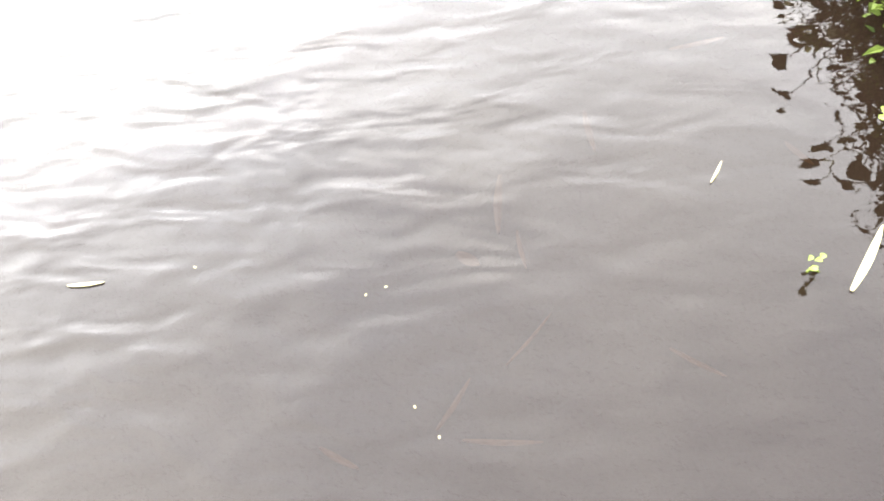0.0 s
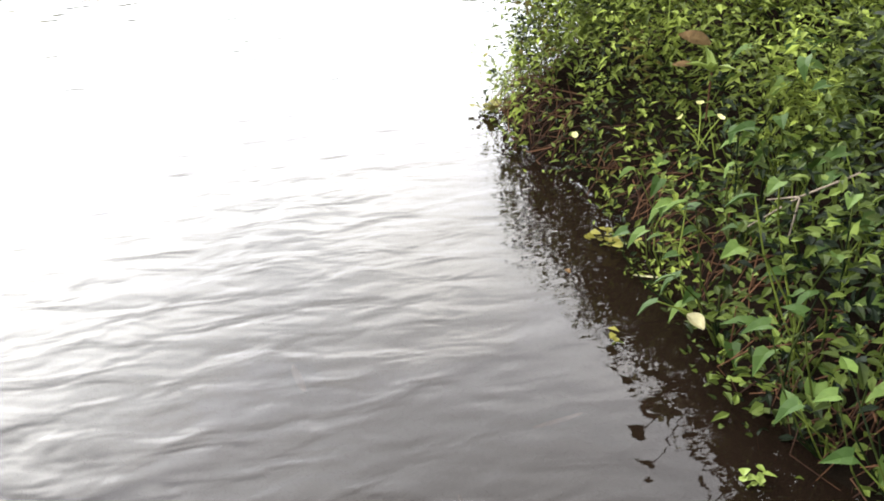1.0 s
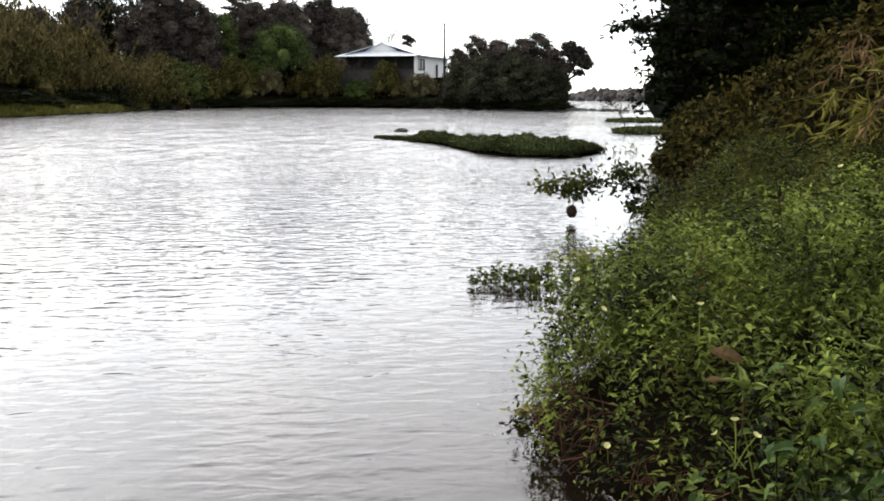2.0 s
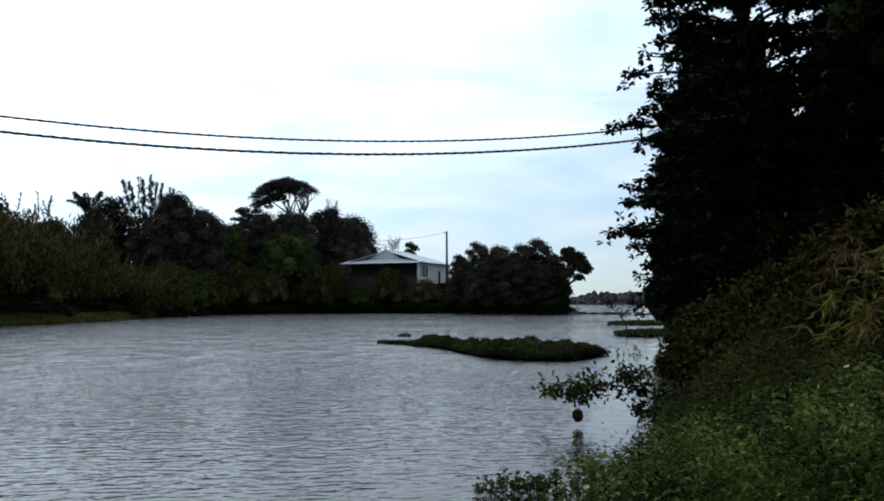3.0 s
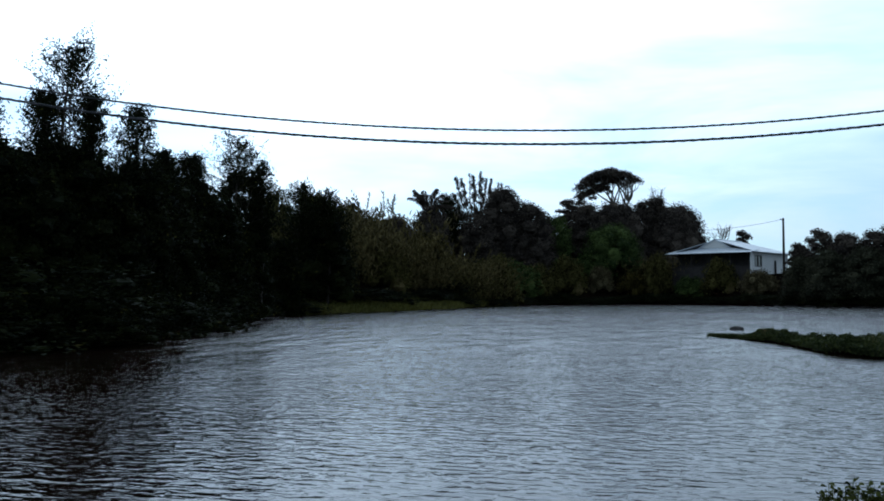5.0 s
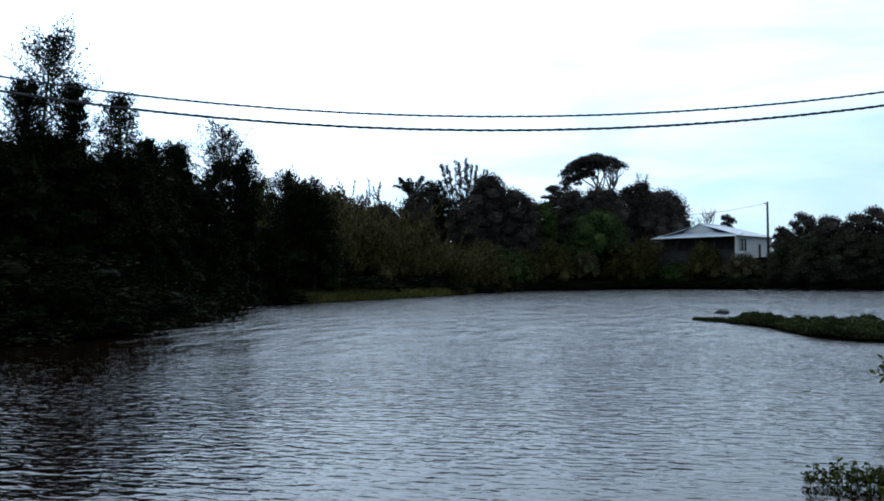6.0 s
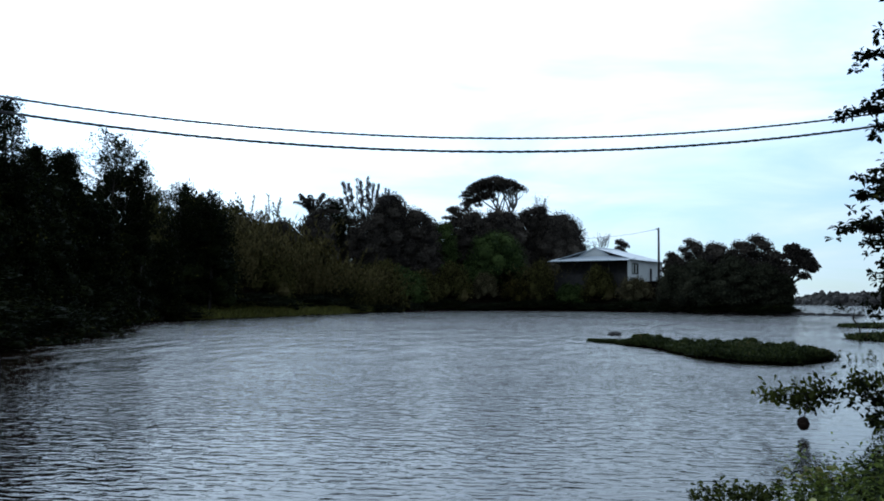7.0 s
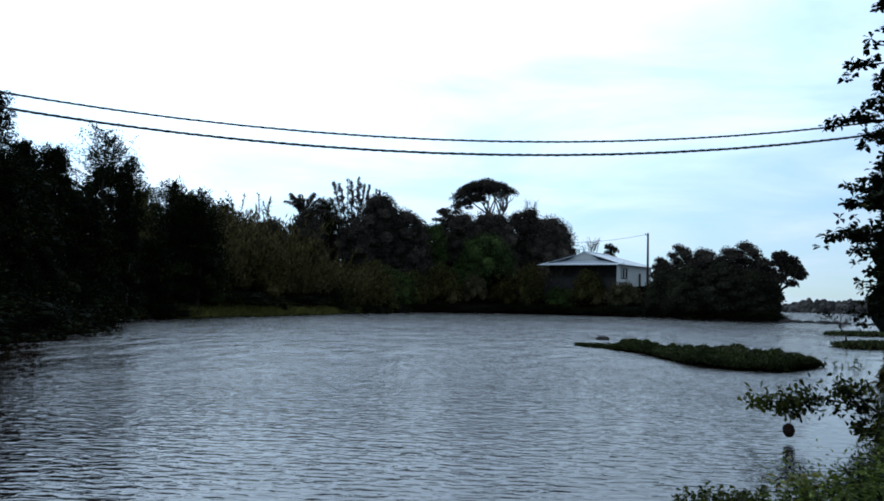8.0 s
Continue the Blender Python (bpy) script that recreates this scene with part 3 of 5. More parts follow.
def spiky_tree():
    """Feathery upright tree with many pointed leaders."""
    rng = np.random.default_rng(8)
    az, r = -16.3, 124.0
    x, y = polar(az, r)
    z = up_at(x, y)
    root = thing("casuarina_tree", "feathery dark tree with many upright pointed leaders", "tree", x, y, z - 0.2)
    v, f = tube([(0, 0, 0), (0, 0, 5), (0.2, 0, 9)], [0.35, 0.28, 0.15], 7)
    under("trunk", v, f, BARK, root, smooth=True)
    pieces = []
    for i in range(13):
        dx = -3.2 + 6.4 * i / 12 + rng.uniform(-0.25, 0.25)
        top = height_for(7.9, r) - z - 0.42 * abs(dx + 0.3) - rng.uniform(0, 1.7) * (i % 3 != 1)
        a, b = (dx * 0.25, 0, 4.2), (dx * 1.1 + rng.uniform(-0.2, 0.3), rng.uniform(-1.2, 1.2), top)
        under("limb", *limb_between(rng, a, b, 0.08, 0.012, 0.03), BARK, root)
        for k in range(34):
            t = rng.uniform(0.3, 0.99)
            p0 = Vector(a).lerp(Vector(b), t)
            side = Vector((rng.normal(), rng.normal(), 0)).normalized() * rng.uniform(0.15, 0.85) * (1.2 - t)
            p1 = p0 + side + Vector((0, 0, rng.uniform(0.3, 0.75)))
            n = 16
            u = rng.uniform(0, 1, n)
            p = np.array(p0) * (1 - u)[:, None] + np.array(p1) * u[:, None]
            pieces.append(leaves(rng, p, np.array(p1 - p0) * 1.6 + rng.normal(size=(n, 3)) * 0.4, unit(rng, n), rng.uniform(0.25, 0.5, n), 0.065))
    v, f = join(*pieces)
    under("crown", v, f, TREE_LEAF, root)


def palm(az, r, elev, seed):
    rng = np.random.default_rng(seed)
    x, y = polar(az, r)
    z = up_at(x, y)
    h = height_for(elev, r) - z - 2.0
    root = thing("palm_tree", "palm with a ragged dark head of feathery fronds", "palm", x, y, z - 0.1)
    v, f = tube([(0, 0, 0), (0.1, 0, h * 0.5), (0, 0, h)], [0.22, 0.16, 0.14], 8)
    under("trunk", v, f, BARK, root, smooth=True)
    for i in range(17):
        a = i * 2.4
        up = rng.uniform(0.0, 1.0) ** 0.6
        d = Vector((math.cos(a), math.sin(a), 0))
        out, rise = 3.4 - 1.9 * up, 1.2 + 3.0 * up
        pts = [Vector((0, 0, h)) + d * (out * t) + Vector((0, 0, rise * t - (1.5 + 0.1 * up) * t * t)) for t in np.linspace(0, 1, 6)]
        v1 = tube(pts, [0.03, 0.028, 0.025, 0.02, 0.015, 0.01], 4)
        n = 66
        t = np.linspace(0.1, 0.999, n) * 5
        p = np.array([pts[int(q)].lerp(pts[int(q) + 1], q - int(q)) for q in t])
        side = np.array(Vector((0, 0, 1)).cross(d))
        sg = np.where(np.arange(n) % 2, 1, -1)[:, None]
        ax = side * sg * 0.7 + np.array(d) * 0.6 + np.array((0, 0, -0.5)) + rng.normal(size=(n, 3)) * 0.15
        v, f = join(v1, leaves(rng, p, ax, np.tile((0, 0, 1.0), (n, 1)) + rng.normal(size=(n, 3)) * 0.3, 0.62, 0.045))
        under("frond", v, f, TREE_LEAF, root)


def bare_tree(az, r, elev, width, seed, label):
    """Leafless grey crown of fine twigs."""
    rng = np.random.default_rng(seed)
    x, y = polar(az, r)
    z = up_at(x, y)
    h = height_for(elev, r) - z
    root = thing("bare_tree", label, "tree", x, y, z - 0.1)
    v, f = tube([(0, 0, 0), (0, 0, h * 0.5)], [0.16, 0.12], 7)
    under("trunk", v, f, PALE_BARK, root)
    twigs = []
    for i in range(9):
        a = rng.uniform(0, 6.28)
        b = Vector((math.cos(a) * width * rng.uniform(0.15, 0.45), math.sin(a) * width * 0.3, h * rng.uniform(0.78, 0.95)))
        v, f = limb_between(rng, (0, 0, h * 0.5), b, 0.07, 0.025, 0.08)
        under("limb", v, f, PALE_BARK, root)
        for k in range(8):
            c = b + Vector(rng.normal(size=3)) * width * 0.13
            twigs.append(limb_between(rng, Vector((0, 0, h * 0.5)).lerp(b, rng.uniform(0.5, 1)), c, 0.03, 0.012, 0.1, 4, 4))
    v, f = join(*twigs)
    under("twig", v, f, PALE_BARK, root, kind="stuff")


# the wooded hill behind the far bank
umbrella_tree()
spiky_tree()
palm(-19.5, 104, 6.55, 3)
bare_tree(-0.7, 128, 4.35, 3.6, 11, "leafless pale shrub-like tree behind the house roof")
bare_tree(-4.7, 133, 6.9, 2.4, 12, "thin leafless treetop above the wooded hill")
bare_tree(-17.9, 112, 6.5, 4.5, 13, "thin half-bare tree beside the palm")
HILL = "trees on the hill"
for az, r, w, el, seed, count, label in (
        (-3.5, 127, 10.2, 5.75, 21, 48, "broad dark dome-shaped tree above the house"), (-4.75, 128, 5.4, 6.25, 20, 22, "dark rounded treetop on the hill"), (-10.3, 123, 5.6, 6.1, 22, 30, "dark layered tree under the dome-topped one"),
        (-7.2, 126, 11.0, 6.05, 23, 44, "dark rounded tree on the hill"), (-14.6, 113, 8.2, 7.0, 24, 40, "large dark rounded tree on the hill"), (-12.8, 113, 7.8, 6.05, 25, 34, "dark rounded tree on the hill"),
        (-17.5, 114, 5.5, 5.6, 26, 18, "dark tree beside the palm"), (-19.3, 102, 5.8, 5.8, 28, 24, "dark tree round the palm's trunk"), (-9.2, 122, 7.0, 5.9, 29, 30, "dark rounded tree on the hill"),
        (-21.7, 86, 5.6, 5.2, 30, 20, "dark tree behind the canes"), (0.55, 128, 3.0, 3.95, 27, 10, "small dark tree behind the house"), (-11.2, 118, 6.0, 5.1, 36, 22, "dark rounded tree on the hill"), (-5.5, 127, 6.0, 6.0, 35, 24, "dark rounded tree on the hill"), (-16.2, 108, 6.0, 5.2, 33, 20, "dark tree on the hill"), (-7.6, 119, 9.5, 4.55, 38, 30, "bright green rounded tree below the hill top"), (-24.3, 84, 5.0, 4.9, 34, 20, "dark tree behind the canes")):
    leafy_tree("broad_tree", label, az, r, w, height_for(el, r) + 0.1, seed, 0.05, count, 330 * count, 0.27, mat=GREEN_SHRUB_LEAF if seed in (36, 38) else TREE_LEAF, group=HILL, flat=0.4 if seed == 22 else 0.85, dome=seed != 22, core=0.62, inner=0.55, spread=1.0, up=0.25)
# the cape with its low spreading trees
CAPE = "trees on the cape"
for az, r, w, el, seed in ((3.75, 104, 3.6, 3.1, 31), (4.9, 103, 4.6, 4.0, 32), (6.4, 101, 6.5, 3.8, 33), (8.9, 99, 4.6, 4.2, 34), (7.9, 100, 5.0, 3.85, 39), (9.8, 97.5, 3.6, 3.2, 35), (7.4, 97.5, 6.0, 2.9, 37), (5.4, 99, 6.0, 2.8, 38), (9.3, 96.5, 4.4, 2.4, 40), (3.9, 102, 5.0, 2.4, 41), (10.35, 96, 1.8, 1.7, 42)):
    leafy_tree("cape_tree", "dark dense broad-leaved tree at the river mouth", az, r, w, height_for(el, r), seed, 0.0, 26, 6400, 0.25, mat=HEDGE_LEAF if el < 3 else TREE_LEAF, group=CAPE, dome=True, core=0.62, inner=0.5, spread=0.9, up=0.3)
leafy_tree("cape_tree", "leaning tree overhanging the water at the cape's tip", 10.6, 97, 4, height_for(3.5, 97), 36, 0.5, n=3800, leaf=0.34, group=CAPE,
           lumps=[(-0.2, 0, 4.2, 1.1, 1.1, 0.9), (-0.4, 0, 2.2, 1.0, 1.0, 1.0), (1.2, 0, 5.2, 0.9, 0.8, 0.6), (2.0, 0, 4.7, 0.7, 0.7, 0.55), (1.5, 0, 3.7, 0.5, 0.6, 0.4), (0.4, 0, 5.9, 0.9, 0.8, 0.7), (0.3, 0, 6.6, 0.7, 0.7, 0.5), (1.3, 0, 6.0, 0.8, 0.7, 0.5), (2.3, 0, 4.6, 0.6, 0.6, 0.7), (1.8, 0, 5.4, 0.7, 0.6, 0.5)])
# the wooded bank opposite the cables
LEFT = "tall trees on the wooded bank"
for az, r, w, el, seed in ((-26.6, 63, 6.0, 6.3, 41), (-31.5, 49, 4.2, 8.2, 42), (-34.6, 44, 4.4, 7.7, 43), (-38.0, 34.5, 3.6, 8.6, 44), (-42.0, 32.5, 4.4, 9.6, 45), (-46.6, 31, 4.8, 9.8, 46), (-51.0, 31, 5, 11.0, 47),
                           (-57, 30, 6, 14.0, 48), (-64, 30, 6, 14.0, 49), (-28.9, 56, 2.6, 3.6, 50), (-40.2, 33, 4.2, 8.4, 51), (-44.5, 31, 4.2, 8.8, 52), (-36.4, 38, 4.2, 8.2, 53), (-33, 43, 3.6, 6.4, 54)):
    leafy_tree("bank_tree", "dark dense-crowned tree on the wooded bank", az, r, w * 1.1, height_for(el, r), seed, 0.0, 34, 8000 if az > -50 else 2400, 0.11 + 0.0018 * r, mat=BACKLIT_LEAF, group=LEFT, inner=0.3, core=0.55, dome=True)


def lacy_tree(az, r, width, el, seed, bare=0.45, group="airy trees on the wooded bank"):
    """A slim airy tree: upright branches with sprays of small narrow leaves."""
    rng = np.random.default_rng(seed)
    x, y = polar(az, r)
    z = up_at(x, y)
    h = height_for(el, r) - z
    root = thing("airy_tree", "slim tall tree with an airy crown of small leaves", "tree", x, y, z - 0.1, group)
    top = Vector((rng.uniform(-0.1, 0.1) * width, 0, h * 0.97))
    under("trunk", *limb_between(rng, (0, 0, 0), top, 0.13, 0.012, 0.015, 8, 7), BARK, root, smooth=True)
    pieces = []
    size = 0.07 + 0.0016 * r
    for i in range(64):
        t = bare + (0.99 - bare) * (i + rng.uniform(0, 1)) / 64
        a = i * 2.4 + rng.uniform(-0.5, 0.5)
        s = (t - bare) / (1 - bare)
        reach = width * 0.5 * min(1.0, 0.5 + s * 1.6) * (1 - s ** 2.2) ** 0.6 * rng.uniform(0.6, 1.1) + 0.06
        p0 = top * t
        p1 = p0 + Vector((math.cos(a) * reach, math.sin(a) * reach, reach * rng.uniform(0.4, 1.1)))
        p1.z = min(p1.z, h)
        under("branch", *limb_between(rng, p0, p1, 0.02, 0.006, 0.08, 4, 4), BARK, root)
        m = 90
        q = rng.uniform(0.25, 1.05, m)
        sprays = rng.normal(size=(7, 3)) * width * 0.07
        p = np.array(p0) * (1 - q)[:, None] + np.array(p1) * q[:, None] + sprays[rng.integers(0, 7, m)] + rng.normal(size=(m, 3)) * 0.045
        pieces.append(leaves(rng, p, rng.normal(size=(m, 3)) + np.array((0, 0, -0.4)), unit(rng, m), size * rng.uniform(0.7, 1.3, m), size * 0.42))
    under("crown", *join(*pieces), BACKLIT_LEAF, root)


for az, r, w, el, seed, bare in ((-41.9, 32.5, 2.9, 15.1, 55, 0.5), (-43.3, 32.8, 1.6, 12.2, 56, 0.5), (-38.1, 34.5, 1.9, 11.8, 57, 0.5), (-31.6, 48, 4.2, 9.95, 58, 0.4), (-34.7, 44, 1.8, 8.8, 59, 0.7), (-40.5, 32.6, 1.2, 12.4, 60, 0.5),
                                 (-28.0, 62, 3.6, 7.0, 64, 0.4), (-26.0, 62, 3.0, 6.6, 68, 0.4), (-30.4, 48.5, 2.2, 8.6, 69, 0.4), (-46.8, 32, 2.2, 12.3, 65, 0.5), (-51, 32, 2.4, 13.5, 66, 0.5), (-36.3, 39, 1.4, 9.0, 67, 0.7), (-18.1, 111, 4.2, 6.35, 75, 0.35)):
    lacy_tree(az, r, w, el, seed, bare)


# ---- shrubs along the far bank: three kinds, repeated ----
def shrub(name, label, seed, mat, n=2300, leaf=0.2, rise=0.0, slim=0.5, core=0.55, spread=0.9, up=0.3):
    rng = np.random.default_rng(seed)
    root = thing(name, label, "shrub", group="shrubs along the far bank")
    lumps = dome_lumps(rng, 4.0, -0.3, 3.2, 13, 1.25)
    stems = [limb_between(rng, (0, 0, 0), b[:3], 0.06, 0.02, 0.1, 4, 5) for b in lumps[:6]]
    v, f = join(*stems)
    under("stem", v, f, STEM, root)
    v, f = join(crown(rng, lumps, n, leaf, leaf * slim, inner=0.55, rise=rise, spread=spread, up=up), *[lump(rng, *b[:3], b[3] * core, b[4] * core, b[5] * core, 7, 5) for b in lumps])
    under("crown", v, f, mat, root)
    return root


def shrubs():
    rng = np.random.default_rng(70)
    kinds = [shrub("riverside_shrub", "dense olive-green shrub on the river bank", 61, SHRUB_LEAF, 3600, 0.24, 0.2, 0.45),
             shrub("riverside_shrub", "dense shrub on the river bank, shade put into its dark green", 62, BACKLIT_LEAF, 2700, 0.18, 0.0, 0.5, 0.38),
             shrub("riverside_shrub", "dry grey-green shrub on the river bank", 63, THICKET_LEAF, 3000, 0.24, 0.2, 0.4),
             shrub("riverside_shrub", "bright green leafy shrub on the river bank", 64, GREEN_SHRUB_LEAF, 3600, 0.24, 0.1, 0.5),
             shrub("riverside_shrub", "feathery buff-grey shrub on the river bank", 65, BUFF_LEAF, 4000, 0.26, 0.7, 0.26)]
    used = [False] * 5
    shore = [(-53, 26), (-47, 25), (-42, 25.5), (-37, 28), (-34, 40), (-30, 56), (-26, 60), (-22, 66), (-18, 76), (-15, 92), (-12, 104), (-8, 109), (-3, 111), (0, 107), (3.7, 101), (7.3, 96), (10.2, 94)]
    sa, sr = [a for a, _ in shore], [r for _, r in shore]

    def put(az, r, s, sz, k):
        x, y = polar(az, r)
        m = pose(x, y, up_at(x, y) - 0.15, 0, 0, rng.uniform(0, 360)) @ Matrix.Diagonal((s, s, sz, 1))
        if used[k]:
            copy_thing(kinds[k], m)
        else:
            kinds[k].matrix_basis = m
            used[k] = True

    # a low fringe with the waterline shade in its leaf colour, then mounds that rise up the slope
    for depth, hgt, step in ((0.9, 0.62, 1.0), (3.8, 1.3, 1.45), (8.5, 1.75, 1.6), (15, 1.9, 1.9)):
        az = -52.0
        while az < (10.6 if depth < 5 else 3.0):
            r0 = float(np.interp(az, sa, sr))
            ledge = 4.5 if -27 < az < -15.5 else 0.0
            if az > 3 and depth > 2:
                break
            if not (-5.5 < az < 3.4 and depth > 5) and not (depth > 10 and az > -14):
                house_front = -4.4 < az < 3.4
                s = rng.uniform(0.75, 1.3) * (0.8 if house_front else 1.0)
                sz = hgt * rng.uniform(0.7, 1.15)
                if house_front and depth > 3:
                    sz *= 0.95 if az < 0.9 else 0.72
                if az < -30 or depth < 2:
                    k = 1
                elif az < -17:
                    k = int(rng.choice(5, p=(0.5, 0.1, 0.25, 0.0, 0.15)))
                elif depth > 6:
                    k = int(rng.choice(5, p=(0.2, 0.25, 0.1, 0.45, 0.0)))
                else:
                    k = int(rng.choice(5, p=(0.35, 0.0, 0.15, 0.2, 0.3)))
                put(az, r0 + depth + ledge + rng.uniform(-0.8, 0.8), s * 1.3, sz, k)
            az += math.degrees(2.6 * step / r0) * rng.uniform(0.8, 1.2)
    az = -56.0
    while az < -28:
        r0 = float(np.interp(az, sa, sr))
        put(az, r0 + 0.6, rng.uniform(0.8, 1.0), rng.uniform(0.7, 1.0), 1)
        az += math.degrees(2.2 / r0)


shrubs()


# ---- the house ----
def build_house():
    az, r = 1.0, 112.0
    cx, cy = polar(az, r)
    base = 3.75
    root = thing("house", "low white bungalow with a pale sheet-metal roof and a shaded veranda", "house", cx, cy, base, turn=-24)
    # local: the near corner at the origin, front along -x, side along +y
    W, D, H = 10.6, 11.4, 2.75
    under("foundation", *box(-W, 0, -1.5, 0, D, 0.05), DARK, root)
    wall_side = under("side_wall", *join(box(-0.2, 0.0, 0.05, 0, 0.9, H), box(-0.2, 0.9, 0.05, 0, 3.0, 0.9), box(-0.2, 0.9, 2.3, 0, 3.0, H), box(-0.2, 3.0, 0.05, 0, D, H)), WALL, root)
    under("front_wall", *join(box(-W, 1.9, 0.05, -6.5, 2.1, H), box(-6.5, 1.9, 2.2, -5.5, 2.1, H), box(-5.5, 1.9, 0.05, -0.2, 2.1, H)), DARK, root)
    under("back_wall", *box(-W, D - 0.2, 0.05, -0.2, D, H), WALL, root)
    under("far_side_wall", *box(-W, 2.1, 0.05, -W + 0.2, D - 0.2, H), WALL, root)
    win = under("window", *join(box(-0.14, 0.9, 0.9, 0.03, 1.0, 2.3), box(-0.14, 2.9, 0.9, 0.03, 3.0, 2.3), box(-0.14, 1.0, 0.9, 0.03, 2.9, 1.0), box(-0.14, 1.0, 2.2, 0.03, 2.9, 2.3), box(-0.12, 1.91, 1.0, 0.02, 1.99, 2.2)), DARK, root)
    for y0 in (1.0, 1.99):
        under("pane", *box(-0.1, y0, 1.0, -0.06, y0 + 0.91, 2.2), WINDOW, win)
    under("door", *box(-6.5, 1.93, 0.05, -5.5, 2.0, 2.2), DARK, root)
    under("drainpipe", *tube([(0.12, 7.0, -0.6), (0.12, 7.0, 1.75)], [0.12, 0.12], 8), DARK, root)
    for k in range(5):
        under("veranda_post", *box(-W + 0.1 + k * 2.55, 0.05, 0.05, -W + 0.22 + k * 2.55, 0.17, H - 0.25), DARK, root)
    under("veranda_rail", *join(box(-W, 0.06, 0.95, -0.2, 0.14, 1.05), box(-W, 0.04, 0.05, -0.2, 0.16, 0.85)), DARK, root)
    # veranda roof: corrugated sheet, gently sloping
    def sheet(p00, p10, p01, p11, name, thick=0.06, ribs=40):
        a, b, c, d = (np.array(q, float) for q in (p00, p10, p01, p11))
        vs, fs = [], []
        for i in range(ribs + 1):
            t = i / ribs
            lift = 0.035 if i % 2 else 0.0
            for q in (a + (b - a) * t, c + (d - c) * t):
                vs += [q + (0, 0, lift), q + (0, 0, lift - thick)]
        for i in range(ribs):
            k = i * 4
            fs += [(k, k + 4, k + 6, k + 2), (k + 1, k + 3, k + 7, k + 5), (k, k + 1, k + 5, k + 4), (k + 2, k + 6, k + 7, k + 3)]
        fs += [(0, 2, 3, 1), (ribs * 4, ribs * 4 + 1, ribs * 4 + 3, ribs * 4 + 2)]
        return under(name, np.array(vs), fs, ROOF, root)
    o = 0.6
    mid = -W * 0.53
    sheet((-W - o, -o, H - 0.1), (o * 0.2, -o, H - 0.1), (-W - o, 2.4, H + 0.42), (0.1, 2.4, H + 0.42), "veranda_roof")
    rz = H + 1.7
    # main roof: ridge runs back from a small gable over the front hip
    sheet((o, 0.2, H - 0.05), (o, D + o, H - 0.05), (mid, 2.2, rz), (mid, D - 1.5, rz), "roof_slope")
    sheet((-W - o, D + o, H - 0.05), (-W - o, 0.2, H - 0.05), (mid, D - 1.5, rz), (mid, 2.2, rz), "roof_slope")
    sheet((o, D + o, H - 0.05), (-W - o, D + o, H - 0.05), (mid, D - 1.5, rz), (mid, D - 1.5, rz), "roof_slope")
    gb = H + 0.62
    under("gable", np.array([(mid - 2.0, 2.0, gb), (mid + 2.0, 2.0, gb), (mid, 2.0, rz - 0.05), (mid - 2.0, 2.25, gb), (mid + 2.0, 2.25, gb), (mid, 2.25, rz - 0.05)]),
          [(0, 1, 2), (3, 5, 4), (0, 3, 4, 1), (1, 4, 5, 2), (2, 5, 3, 0)], WALL, root)
    sheet((-W - o, 0.4, H + 0.02), (o, 0.4, H + 0.02), (mid - 2.0, 2.1, gb), (mid + 2.0, 2.1, gb), "front_hip")
    for sx in (-1, 1):
        under("gable_trim", *tube([(mid + sx * 2.1, 1.9, gb), (mid, 1.9, rz + 0.05)], [0.09, 0.09], 6), ROOF, root)
    under("ridge_cap", *tube([(mid, 1.9, rz + 0.04), (mid, D - 1.4, rz + 0.04)], [0.1, 0.1], 6), ROOF, root)


build_house()


def utility_pole():
    az, r = 2.86, 118.0
    x, y = polar(az, r)
    z = up_at(x, y)
    root = thing("utility_pole", "slim dark wooden utility pole behind the house", "pole", x, y, z - 0.2)
    top = height_for(4.55, r) - z + 0.2
    under("pole", *tube([(0, 0, 0), (0, 0, top)], [0.17, 0.12], 8), BARK, root, smooth=True)
    under("insulator", *tube([(-0.12, 0, top - 0.25), (-0.3, 0, top - 0.25), (-0.3, 0, top - 0.05)], [0.05, 0.05, 0.06], 6), CABLE, root)
    pts = [Vector((-0.3 - 9.8 * t, -1.5 * t, top - 0.2 - 1.25 * t - 1.0 * t * (1 - t))) for t in np.linspace(0, 1, 14)]
    under("service_cable", *tube(pts, [0.022] * 14, 5), CABLE, root)


utility_pole()


# ---- cables over the river ----
def overhead_cable(a, b, c, label, radius):
    """A sagging twisted cable, z = a s^2 + b s + c along its run."""
    n = 220
    s = np.linspace(-27.0, 16.0, n)
    bearing = radians(-20)
    fx, fy = 17 * math.sin(bearing), 17 * math.cos(bearing)
    mid = np.stack([fx + s * math.cos(bearing), fy - s * math.sin(bearing), a * s * s + b * s + c], -1)
    root = thing("overhead_cable", label, "cable", fx, fy, c, "overhead cables")
    for k in range(3):
        w = s * 9.0 + k * 2.1
        off = np.stack([np.zeros(n), np.cos(w), np.sin(w)], -1) * radius * 0.6 - np.array((fx, fy, c))
        under("strand", *tube([tuple(p) for p in mid + off], [radius * 0.55] * n, 5), CABLE, root)


overhead_cable(0.00834, -0.0336, 4.714, "thin black twisted cable sagging across the river", 0.022)
overhead_cable(0.00827, -0.0329, 4.441, "thicker black twisted cable sagging across the river", 0.027)


